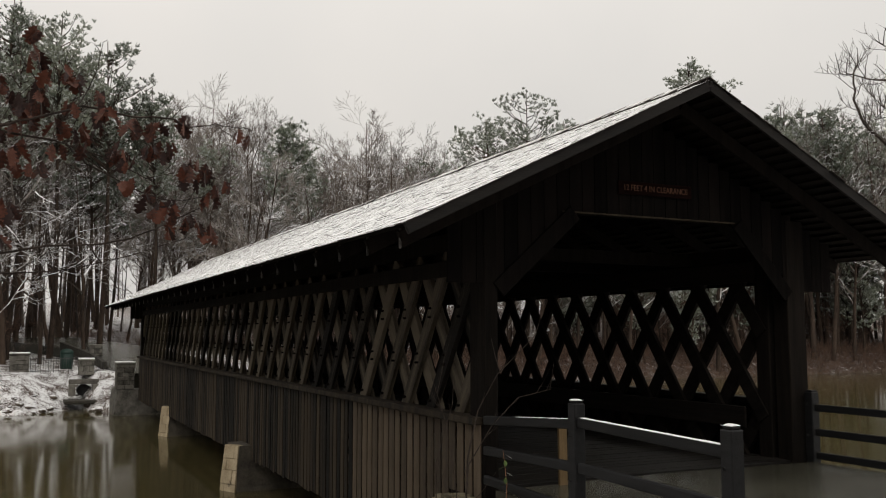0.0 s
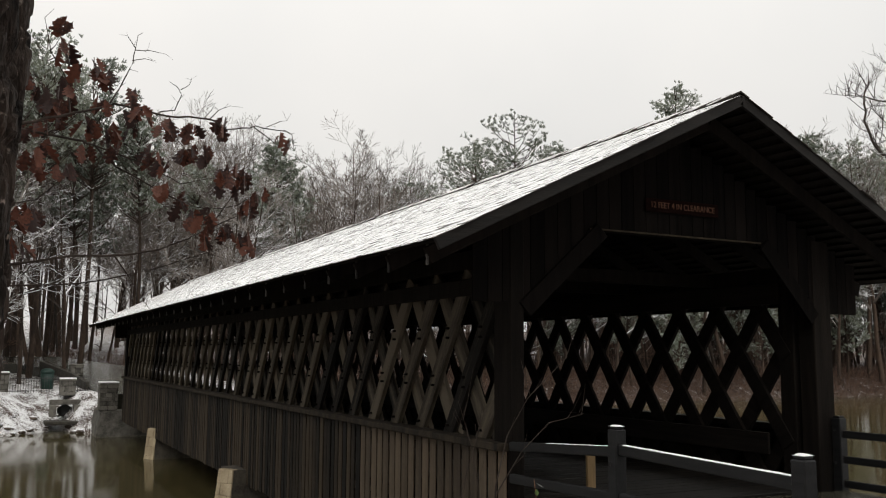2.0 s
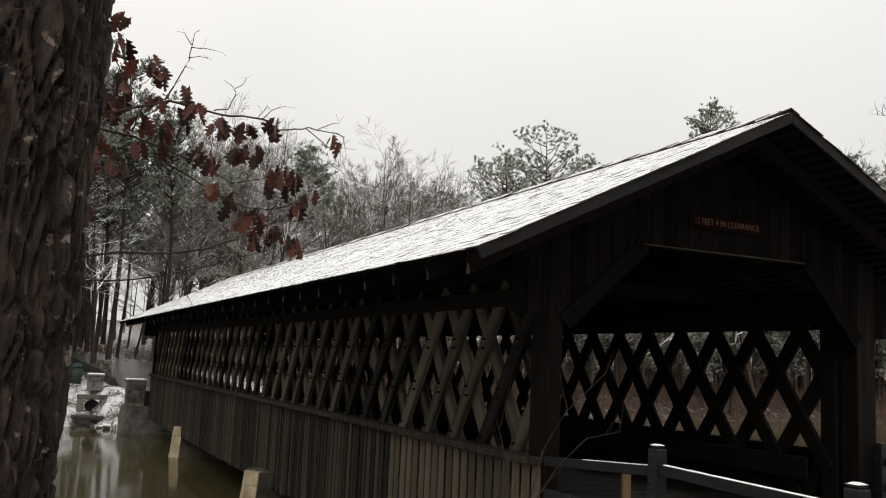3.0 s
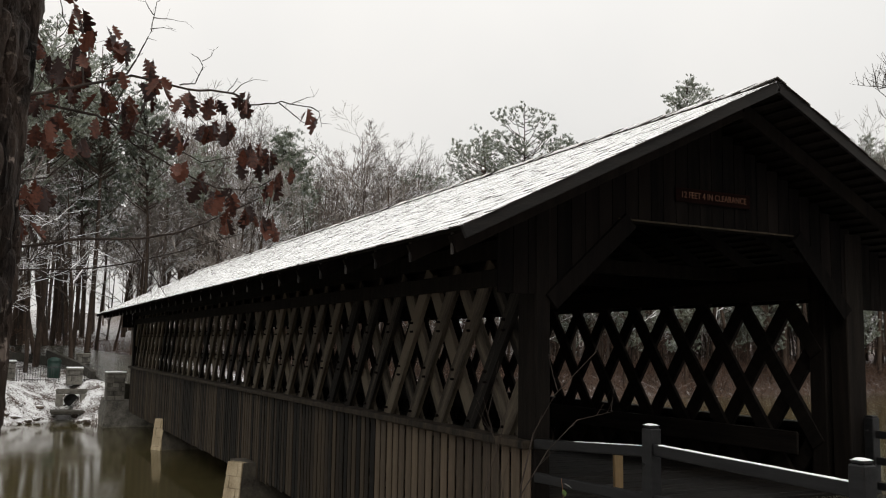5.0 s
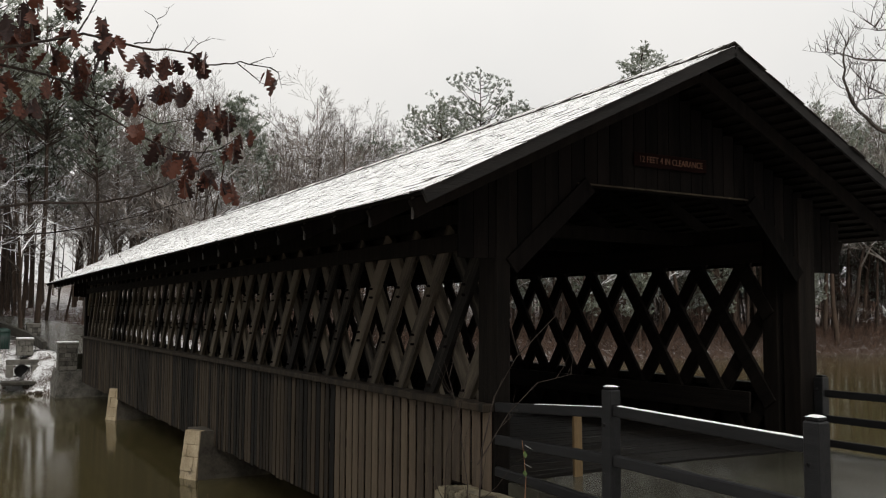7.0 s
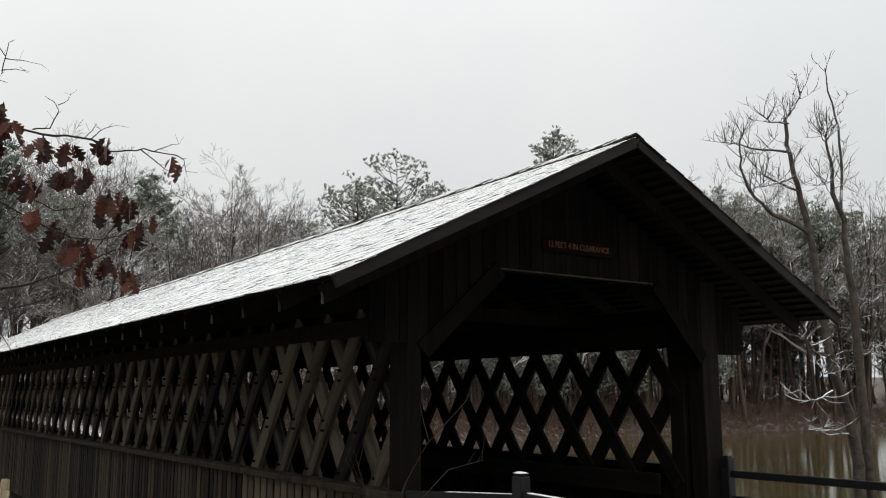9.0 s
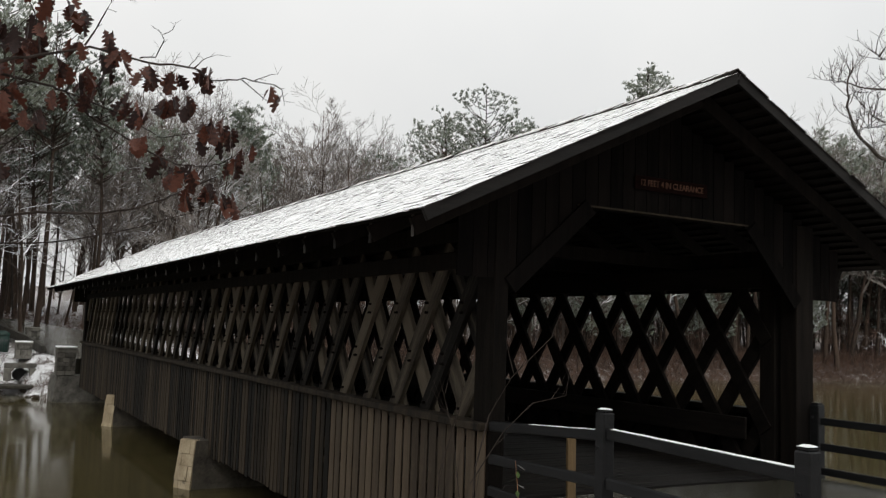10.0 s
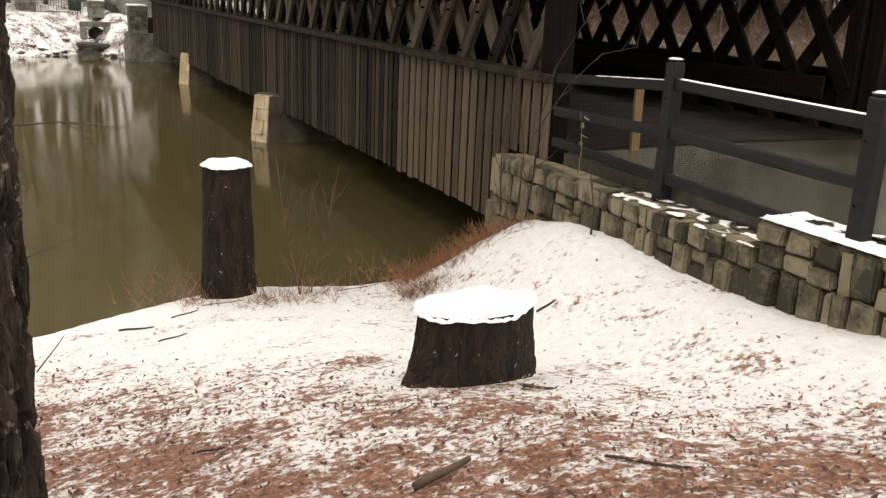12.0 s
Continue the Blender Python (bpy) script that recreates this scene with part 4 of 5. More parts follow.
def pine_mould(seed, h, crown_from, width, lush=5):
    """A pine: bare stem, limbs that rise to a rounded crown, and needle tufts that stand like candles on the twigs."""
    rnd = random.Random(seed)
    V, F = [], []
    bend = [Vector((0.25 * math.sin(i * 0.7 + seed), 0.25 * math.cos(i * 0.5 + seed), -0.4 + (h + 0.4) * i / 8)) for i in range(9)]
    tube(V, F, bend, [max(0.03, h * 0.0095 * (1 - 0.92 * i / 8)) for i in range(9)], 8)
    N, NF = [], []
    half = (1 - crown_from) * h / 2
    lobes = [(rnd.uniform(0, 6.28), rnd.uniform(0.72, 1.05)) for _ in range(6)]
    for i in range(int((30 + 17 * width) * lush / 5)):
        while True:
            q = Vector((rnd.uniform(-1, 1), rnd.uniform(-1, 1), rnd.uniform(-1, 1)))
            if 0.35 < q.length < 1.0 and rnd.random() < q.length:
                break
        ang = math.atan2(q.y, q.x)
        swell = max(0.55, max(k * math.cos((ang - a0) * 0.9) for a0, k in lobes)) * (1.02 + 0.2 * noise.noise(q * 2.2 + Vector((seed, 0, 0))))
        q = Vector((q.x * width * swell, q.y * width * swell, h - half + q.z * half * (0.97 + 0.14 * noise.noise(q * 3 + Vector((0, seed, 0))))))
        u = max(0.2, min(0.95, (q.z - 0.75 * Vector((q.x, q.y)).length) / h))
        t = u * 8
        p = bend[min(7, int(t))].lerp(bend[min(8, int(t) + 1)], t % 1)
        q += Vector((p.x, p.y, 0)) * 0.8
        mid = p.lerp(q, 0.55) + Vector((0, 0, -0.06 * width))
        tube(V, F, [p, mid, q], [0.05, 0.032, 0.012], 3, False)
        for c in range(8):
            o = q + Vector((rnd.gauss(0, 0.36), rnd.gauss(0, 0.36), rnd.gauss(0, 0.2)))
            if c < 3:
                o = mid.lerp(q, 0.4 + 0.25 * c) + Vector((rnd.gauss(0, 0.16), rnd.gauss(0, 0.16), rnd.gauss(0.05, 0.12)))
            lift = Vector((rnd.uniform(-0.5, 0.5), rnd.uniform(-0.5, 0.5), 1.0))
            for b in range(10):
                dv = (lift + Vector((rnd.uniform(-1, 1), rnd.uniform(-1, 1), rnd.uniform(-0.8, 0.8)))).normalized()
                sv = Vector((rnd.uniform(-1, 1), rnd.uniform(-1, 1), rnd.uniform(-1, 1))).cross(dv).normalized() * rnd.uniform(0.022, 0.045)
                ln = rnd.uniform(0.16, 0.36)
                b0 = len(N)
                N += [tuple(o - sv * 0.5), tuple(o + sv * 0.5), tuple(o + dv * ln + sv), tuple(o + dv * ln - sv)]
                NF.append((b0, b0 + 1, b0 + 2, b0 + 3))
    return (V, F), (N, NF)


def tree_thing(name, label, mould, mats, at, scale=1.0, turn=0.0, group=""):
    t = thing(name, label, "tree", at, group)
    (TV, TF), (CV, CF) = mould
    raw("trunk", TV, TF, mats[0], t, smooth=True)
    raw("crown", CV, CF, mats[1], t)
    t.matrix_basis = Matrix.Translation(at) @ Matrix.Rotation(turn, 4, "Z") @ Matrix.Diagonal((scale, scale, scale, 1))
    return t


def ground_at(x, y):
    return (x, y, ground_z(x, y) - 0.05)


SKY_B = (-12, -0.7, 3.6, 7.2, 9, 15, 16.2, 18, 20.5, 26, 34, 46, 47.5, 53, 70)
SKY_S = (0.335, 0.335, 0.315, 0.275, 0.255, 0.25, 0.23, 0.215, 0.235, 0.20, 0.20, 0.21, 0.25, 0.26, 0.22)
rt = random.Random(11)
bare_kinds = [(seed, h, sp) for seed, h, sp in ((1, 16, 0.42), (2, 17, 0.36), (3, 14, 0.46), (4, 18, 0.34), (5, 15, 0.5), (6, 13, 0.4))]
pine_kinds = [(21, 22, 0.56, 3.2), (22, 20, 0.62, 2.8), (23, 24, 0.6, 3.4), (24, 18, 0.5, 2.8)]
low_pine_kinds = [(25, 15, 0.2, 3.2), (26, 13, 0.12, 2.8)]
moulds = {}
spots = []
tries = 0
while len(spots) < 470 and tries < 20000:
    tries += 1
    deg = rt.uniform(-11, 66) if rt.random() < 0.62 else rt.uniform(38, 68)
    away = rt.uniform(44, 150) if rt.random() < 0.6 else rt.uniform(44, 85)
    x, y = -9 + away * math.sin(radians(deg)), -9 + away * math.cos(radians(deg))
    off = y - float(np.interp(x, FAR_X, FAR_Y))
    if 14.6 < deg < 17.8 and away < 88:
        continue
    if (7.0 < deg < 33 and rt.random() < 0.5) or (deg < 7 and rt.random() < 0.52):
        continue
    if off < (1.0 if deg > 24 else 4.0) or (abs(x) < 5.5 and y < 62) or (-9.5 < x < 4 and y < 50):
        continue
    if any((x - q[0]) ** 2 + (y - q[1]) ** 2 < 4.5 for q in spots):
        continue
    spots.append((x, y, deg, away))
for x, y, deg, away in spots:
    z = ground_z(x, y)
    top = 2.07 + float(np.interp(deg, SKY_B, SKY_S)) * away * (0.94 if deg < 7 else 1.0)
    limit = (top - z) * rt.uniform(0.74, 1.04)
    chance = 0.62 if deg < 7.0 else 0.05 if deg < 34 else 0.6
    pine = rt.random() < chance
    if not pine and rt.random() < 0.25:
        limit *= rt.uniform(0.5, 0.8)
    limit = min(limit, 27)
    turn = rt.uniform(0, 6.28)
    if pine:
        low_crown = deg > 33 and rt.random() < 0.45
        k = rt.choice(low_pine_kinds if low_crown else pine_kinds)
        limit *= 0.62 if low_crown else 1.0
        key = ("pine", k[0])
        if key not in moulds:
            moulds[key] = tree_thing("pine_tree", "tall dark green pine with a bare straight trunk", pine_mould(*k), (M_PINE_BARK, M_NEEDLE), (x, y, z), limit / k[1], turn, "far bank trees")
        else:
            sc = limit / k[1]
            c = copy_thing(moulds[key], Matrix.Identity(4))
            c.matrix_basis = Matrix.Translation((x, y, z)) @ Matrix.Rotation(turn, 4, "Z") @ Matrix.Diagonal((sc, sc, sc, 1))
    else:
        k = rt.choice(bare_kinds)
        mats = (M_PINE_BARK, M_FROSTED) if k[0] % 3 else (M_PINE_BARK, M_BARE)
        key = ("bare", k[0])
        if key not in moulds:
            moulds[key] = tree_thing("bare_tree", "leafless grey-brown winter tree with fine snowy twigs", bare_mould(*k), mats, (x, y, z), limit / k[1], turn, "far bank trees")
        else:
            sc = limit / k[1]
            c = copy_thing(moulds[key], Matrix.Identity(4))
            c.matrix_basis = Matrix.Translation((x, y, z)) @ Matrix.Rotation(turn, 4, "Z") @ Matrix.Diagonal((sc, sc, sc, 1))

# small understorey trees that branch from the ground
under = {}
for i in range(130):
    x = rt.uniform(-30, 105) if i % 4 else rt.uniform(-30, -6)
    if -9.5 < x < 5:
        continue
    y = float(np.interp(x, FAR_X, FAR_Y)) + rt.uniform(2.5, 26)
    k = i % 4
    sc = rt.uniform(0.7, 1.35)
    m4 = Matrix.Translation((x, y, ground_z(x, y))) @ Matrix.Rotation(rt.uniform(0, 6.28), 4, "Z") @ Matrix.Diagonal((sc, sc, sc, 1))
    if k not in under:
        under[k] = tree_thing("bare_sapling", "small leafless twiggy tree in the undergrowth", bare_mould(80 + k, 5.5, 0.5, 0.9, 0.06), (M_PINE_BARK, M_BARE if k == 1 else M_BRUSH), (x, y, 0), 1, 0, "far bank saplings")
        under[k].matrix_basis = m4
    else:
        copy_thing(under[k], Matrix.Identity(4)).matrix_basis = m4


# snow-laden bare trees in front of the pines at the bridge's far end
laden = {}
for i, (x, y, sc) in enumerate(((-12.5, 50, 1.0), (-9.6, 52, 0.95), (-7.2, 50.5, 1.05), (-4.4, 54, 1.1), (5.2, 51, 1.0), (8.5, 51, 1.05), (12.0, 52, 1.0))):
    k = i % 3
    m4 = Matrix.Translation((x, y, ground_z(x, y))) @ Matrix.Rotation(i * 1.7, 4, "Z") @ Matrix.Diagonal((sc, sc, sc, 1))
    if k not in laden:
        laden[k] = tree_thing("bare_tree", "leafless tree with snow lining its limbs", bare_mould(90 + k, 12, 0.55, 0.62, 0.3, 0.008, (0.05, 0.5)), (M_PINE_BARK, M_SNOWY_TWIG), (x, y, 0), 1, 0, "far bank trees")
        laden[k].matrix_basis = m4
    else:
        copy_thing(laden[k], Matrix.Identity(4)).matrix_basis = m4


def far_wood():
    """The deep wood: hundreds of thin stems and crossing twigs, too many and too far to tell apart."""
    rnd = random.Random(29)
    V, F = [], []
    for i in range(700):
        a, away = radians(rnd.choice((rnd.uniform(-13, 70), rnd.uniform(33, 70)))), rnd.uniform(75, 190)
        x, y = -9 + away * math.sin(a), -9 + away * math.cos(a)
        if y - float(np.interp(x, FAR_X, FAR_Y)) < 14 or (abs(x + 2) < 6 and y < 66):
            continue
        z, h = ground_z(x, y), rnd.uniform(6, 0.16 * away)
        lean = Vector((rnd.uniform(-0.6, 0.6), rnd.uniform(-0.6, 0.6), 0))
        p = Vector((x, y, z - 0.3))
        r = rnd.uniform(0.06, 0.2)
        tube(V, F, [p, p + lean + Vector((0, 0, h * 0.5)), p + lean * 1.5 + Vector((0, 0, h))], [r, r * 0.7, r * 0.2], 3, False)
        for j in range(9):
            t = rnd.uniform(0.08, 0.98)
            q = p + lean * 1.5 * t + Vector((0, 0, h * t))
            d = Vector((rnd.uniform(-1, 1), rnd.uniform(-1, 1), rnd.uniform(0.1, 1.2))).normalized() * rnd.uniform(0.8, 3.0)
            tube(V, F, [q, q + d * 0.5 + Vector((0, 0, 0.1)), q + d], [r * 0.35, r * 0.22, 0.015], 3, False)
    return tagged(raw("far_wood", V, F, M_FAR_WOOD), "deep grey-brown leafless wood behind the bank trees", "woods", kind="stuff")


far_wood()

# pines that stand above the roof and the wood
for seed, x, y, top, cf, wd in ((31, 11.0, 59, 19.2, 0.5, 2.6), (32, 33.6, 60, 24.4, 0.45, 5.8), (33, 50.4, 56.5, 28.7, 0.7, 4.2), (34, 40.0, 63, 23.0, 0.4, 5.0), (39, 29.5, 60, 21.5, 0.4, 5.2),
                                (35, -6.5, 55, 23.6, 0.58, 3.8), (36, -3.0, 60, 24.0, 0.58, 4.0), (37, 0.5, 60, 20.8, 0.55, 3.4), (38, -9.5, 58, 25.6, 0.6, 4.0),
                                (44, 65.5, 59, 26.0, 0.45, 4.8), (45, 72.0, 58.5, 27.0, 0.4, 5.2), (46, 79.0, 58, 27.0, 0.45, 5.0), (47, 87.0, 57, 23.0, 0.4, 4.8)):
    z = ground_z(x, y)
    tree_thing("pine_tree", "tall pine with a broad dusted green crown", pine_mould(seed, top - z, cf, wd, 6 if x < 5 else 15 if x < 12 else 8), (M_PINE_BARK, M_NEEDLE), (x, y, z), 1, seed, "far bank trees")

# bare trees on the near bank beyond the bridge: each limb as x and z pairs along its sweep, y swaying about the bank line
def bank_tree(label, at, trunk, r, limbs, seed):
    rnd = random.Random(seed)
    t = thing("bare_tree", label, "tree", at, "near bank trees")
    inv = Matrix.Translation(t.location).inverted()

    def run(xz, sway):
        pts = []
        for i in range(0, len(xz), 2):
            pts.append(Vector((xz[i], 5.0 + sway * i / len(xz) + rnd.uniform(-0.05, 0.05), xz[i + 1])))
        fine = []
        for i in range(len(pts) - 1):
            for k in range(3):
                fine.append(pts[i].lerp(pts[i + 1], k / 3) + Vector([rnd.uniform(-0.025, 0.025) for _ in range(3)]))
        return fine + [pts[-1]]

    def twigs(V, F, line, size, count, level=0):
        for _ in range(count):
            i = rnd.randint(len(line) // 4, len(line) - 2)
            p = line[i].lerp(line[i + 1], rnd.random())
            axis = (line[i + 1] - line[i]).normalized()
            dd = (axis * 0.4 + Vector((rnd.uniform(-1, 1), rnd.uniform(-1, 1), rnd.uniform(-0.3, 1)))).normalized()
            sub = [p]
            for _k in range(4):
                dd = (dd + Vector((rnd.uniform(-0.3, 0.3), rnd.uniform(-0.3, 0.3), rnd.uniform(-0.05, 0.3)))).normalized()
                sub.append(sub[-1] + dd * size * rnd.uniform(0.18, 0.32))
            rr_ = 0.014 if level == 0 else 0.008
            tube(V, F, sub, [rr_, rr_ * 0.8, rr_ * 0.65, rr_ * 0.5, rr_ * 0.3], 4, False)
            if level < 1:
                twigs(V, F, sub, size * 0.55, 4, 1)

    V, F = [], []
    stem = run(trunk, 0.0)
    tube(V, F, stem, [r * (1 - 0.88 * i / (len(stem) - 1)) for i in range(len(stem))], 9)
    raw("trunk", V, F, M_SNOWY_TWIG, t, smooth=True).matrix_parent_inverse = inv
    V, F = [], []
    twigs(V, F, stem[len(stem) // 2:], 0.62, 18)
    for xz, rr_, n in limbs:
        line = run(xz, rnd.uniform(-1.2, 1.2))
        tube(V, F, line, [rr_ * (1 - 0.75 * i / (len(line) - 1)) for i in range(len(line))], 5, False)
        twigs(V, F, line, 0.62, n + 3)
    raw("crown", V, F, M_SNOWY_TWIG, t).matrix_parent_inverse = inv
    return t


bank_tree("leafless tree leaning over the water with snow along its limbs", (13.5, 5.0, ground_z(13.5, 5.0)),
          (13.55, -2.1, 13.46, -0.3, 13.48, 0.5, 13.34, 1.6, 12.74, 2.6, 12.52, 3.4, 12.41, 4.0, 12.14, 5.7, 11.81, 7.2, 11.57, 7.8, 11.37, 8.6, 11.34, 9.3, 11.8, 9.7, 12.1, 10.2), 0.17,
          (((12.0, 6.3, 11.28, 6.5, 10.36, 6.6, 9.72, 6.9, 9.34, 7.2, 9.0, 7.6, 9.0, 8.2, 9.1, 8.5), 0.06, 16), ((11.7, 7.4, 10.9, 7.6, 10.65, 7.8, 10.7, 8.1), 0.035, 9),
           ((11.46, 7.7, 10.43, 7.4, 9.42, 7.1), 0.035, 9), ((11.3, 8.4, 10.6, 8.4, 9.9, 8.4, 9.4, 8.5), 0.035, 10), ((11.4, 9.2, 10.7, 9.1, 10.3, 9.3), 0.025, 7),
           ((12.4, 3.1, 11.4, 3.2, 10.9, 3.4, 9.9, 3.5, 8.8, 3.65), 0.045, 3), ((12.7, 2.55, 12.1, 2.65, 11.3, 2.64, 10.8, 2.5), 0.035, 3),
           ((12.65, 2.2, 11.75, 2.0, 10.9, 1.95, 10.1, 1.9), 0.03, 3), ((13.3, 1.0, 12.4, 1.15, 11.7, 1.2, 10.7, 1.25), 0.03, 4)), 41)
bank_tree("slender bare tree with a broken top and a forked leader", (14.1, 5.0, ground_z(14.1, 5.0)),
          (14.1, -2.0, 13.95, 0.5, 13.92, 2.0, 13.89, 4.6, 13.8, 5.4, 13.77, 6.8, 13.34, 7.55, 13.3, 8.1, 13.17, 8.9, 13.18, 9.5), 0.15,
          (((13.8, 6.8, 13.9, 7.0, 14.38, 8.2, 14.63, 9.75, 14.59, 10.9, 14.72, 11.7), 0.06, 9), ((13.3, 7.9, 12.7, 7.7, 12.1, 7.8), 0.03, 8), ((13.2, 8.9, 12.8, 9.0, 12.5, 9.3), 0.02, 6)), 42)


# thickets and brush
def brush(name, label, spots, h, n, mat, seed, spread=0.6, r=0.008):
    rnd = random.Random(seed)
    V, F = [], []
    for x, y, k in spots:
        for i in range(n):
            a = rnd.uniform(0, 6.28)
            p = Vector((x + rnd.gauss(0, k), y + rnd.gauss(0, k), 0))
            p.z = ground_z(p.x, p.y) - 0.03
            d = Vector((math.cos(a) * spread, math.sin(a) * spread, 1)).normalized()
            ln = h * rnd.uniform(0.5, 1.1)
            pts = [p]
            for j in range(4):
                d = (d + Vector((rnd.uniform(-0.25, 0.25), rnd.uniform(-0.25, 0.25), rnd.uniform(-0.2, 0.1)))).normalized()
                pts.append(pts[-1] + d * ln / 4)
            tube(V, F, pts, [r, r * 0.8, r * 0.6, r * 0.45, r * 0.3], 3, False)
            for j in range(5):
                q = pts[rnd.randint(1, 4)]
                dd = Vector((rnd.uniform(-1, 1), rnd.uniform(-1, 1), rnd.uniform(0, 1))).normalized()
                tube(V, F, [q, q + dd * ln * 0.15, q + dd * ln * 0.3 + Vector((0, 0, 0.04))], [r * 0.5, r * 0.4, r * 0.25], 3, False)
    return tagged(raw(name, V, F, mat), label, "shrub", kind="stuff")


rb = random.Random(5)
brush("undergrowth", "brown leafless undergrowth between the far trees",
      [(x, float(np.interp(x, FAR_X, FAR_Y)) + rb.uniform(0.6, 12), 1.6) for x in [rb.choice((rb.uniform(-32, -13), rb.uniform(6, 100), rb.uniform(6, 100), rb.uniform(6, 100))) for _ in range(330)]], 1.5, 22, M_BRUSH, 61, 0.6, 0.016)
brush("undergrowth", "brown leafless scrub on the slope behind the bridge",
      [(x, y, 1.3) for x, y in [(rb.uniform(-16, 8), rb.uniform(51, 84)) for _ in range(110)] if not -6.5 - 0.3 * (y - 50) < x < 2.5 - 0.3 * (y - 50)], 1.3, 20, M_BRUSH, 66, 0.6, 0.014)
brush("shore_scrub", "dense brown scrub along the far shore",
      [(x, float(np.interp(x, FAR_X, FAR_Y)) + rb.uniform(0.3, 5.5), 1.5) for x in [rb.uniform(14, 100) for _ in range(230)]], 1.25, 20, M_BRUSH, 67, 0.8, 0.018)
brush("brush", "leafless brush by the water beyond the path", [(5.5 + 0.6 * i, 2.0 - 0.15 * i + rb.uniform(-0.6, 0.6), 0.5) for i in range(14)], 1.6, 9, M_TWIG, 62, 0.6, 0.009)

# ------------------------------------------------------------------ the far bank by the end of the bridge
def stone_pillar(x, y, w, z0, z1, label, snowy=True):
    t = thing("stone_pillar", label, "pillar", (x, y, z0))
    part("core", boxed((-w / 2 + 0.03, -w / 2 + 0.03, 0), (w / 2 - 0.03, w / 2 - 0.03, z1 - z0 - 0.02), 0.02), M_MORTAR, t)
    z = 0.0
    while z < z1 - z0 - 0.05:
        hgt = min(random.uniform(0.18, 0.32), z1 - z0 - z)
        a = -w / 2
        while a < w / 2 - 0.02:
            b = min(w / 2, a + random.uniform(0.2, 0.45))
            for lo, hi in (((a + 0.01, -w / 2, z + 0.01), (b - 0.01, -w / 2 + 0.08, z + hgt - 0.01)), ((-w / 2, a + 0.01, z + 0.01), (-w / 2 + 0.08, b - 0.01, z + hgt - 0.01))):
                bm = bmesh.new()
                stone(bm, lo, hi)
                part("stone", bm, M_GREY_STONE, t)
            a = b
        z += hgt
    part("capstone", boxed((-w / 2 - 0.04, -w / 2 - 0.04, z1 - z0 - 0.02), (w / 2 + 0.04, w / 2 + 0.04, z1 - z0 + 0.07), 0.02), M_GREY_STONE, t)
    if snowy:
        part("snow_cap", boxed((-w / 2 - 0.03, -w / 2 - 0.03, z1 - z0 + 0.072), (w / 2 + 0.03, w / 2 + 0.03, z1 - z0 + 0.14), 0.03), M_SNOW, t)


stone_pillar(-3.62, 37.75, 0.85, -0.74, 0.50, "tall stone pillar with a snow cap at the bridge end")
stone_pillar(-4.95, 44.4, 0.8, -0.3, 0.52, "short square stone pillar with a snow cap")
stone_pillar(-8.35, 45.5, 1.0, -0.2, 0.85, "short square stone pillar beside a waste bin")
stone_pillar(-3.9, 52.0, 0.8, 0.2, 1.25, "short stone pillar along the far path", False)

can = thing("waste_bin", "round dark green metal waste bin", "bin", (-5.85, 47.0, ground_z(-5.85, 47.0)))
V, F = [], []
tube(V, F, [(0, 0, 0), (0, 0, 0.06), (0, 0, 0.95)], [0.30, 0.34, 0.36], 20)
raw("bin_body", V, F, M_CAN, can, smooth=True)
V, F = [], []
tube(V, F, [(0, 0, 0.95), (0, 0, 1.02), (0, 0, 1.14), (0, 0, 1.2)], [0.38, 0.38, 0.28, 0.12], 20)
raw("lid", V, F, M_CAN, can, "domed green lid", smooth=True)


def iron_fence(x0, x1, y, z0, z1):
    t = thing("iron_fence", "thin black iron picket fence on the far bank", "fence", (x0, y, z0), "far bank fences")
    n = int((x1 - x0) / 0.13)
    for i in range(n + 1):
        V, F = [], []
        tube(V, F, [(i * 0.13, 0, 0), (i * 0.13, 0, z1 - z0)], [0.014, 0.012], 5)
        raw("picket", V, F, M_IRON, t)
    for h in (0.12, 0.9):
        part("rail", bar((0, 0, h * (z1 - z0)), (x1 - x0, 0, h * (z1 - z0)), 0.03, 0.02), M_IRON, t)


iron_fence(-4.7, -3.5, 44.3, -0.15, 0.78)
iron_fence(-7.8, -5.6, 44.6, -0.15, 0.72)
fp = []
for x0, x1, y, z in ((-3.3, 3.3, 38.6, 0.0), (-3.6, 3.2, 43.0, 0.02), (-4.2, 2.4, 48.0, 0.35), (-5.5, 0.5, 56.0, 1.0), (-11, -4, 66.0, 1.7)):
    fp += [(x0, y, z), (x1, y, z), (x1, y, z - 1.6), (x0, y, z - 1.6)]
ff = []
for j in range(4):
    a = j * 4
    ff += [(a, a + 1, a + 5, a + 4), (a + 3, a, a + 4, a + 7), (a + 1, a + 2, a + 6, a + 5)]
ff.append((0, 3, 2, 1))
tagged(raw("far_path", fp, ff, M_PATH), "wet grey path climbing away beyond the bridge", "path", kind="structure")
kerb = thing("low_wall", "low dark wall along the far path", "wall", (-4.4, 45, 0))
for a, b in (((0.5, 0, 0.15), (0.1, 4.0, 0.55)), ((0.1, 4.0, 0.55), (-1.3, 11.5, 1.2))):
    part("wall_run", bar(a, b, 0.5, 0.25, (0, 0, 1), 0.02), M_MORTAR, kerb)
culvert = thing("culvert", "concrete drain outlet with a dark pipe in the far bank", "culvert", (-5.2, 42.2, -1.1))
part("headwall", boxed((-0.75, 0.0, 0.42), (0.75, 0.25, 0.68), 0.02), M_GREY_STONE, culvert)
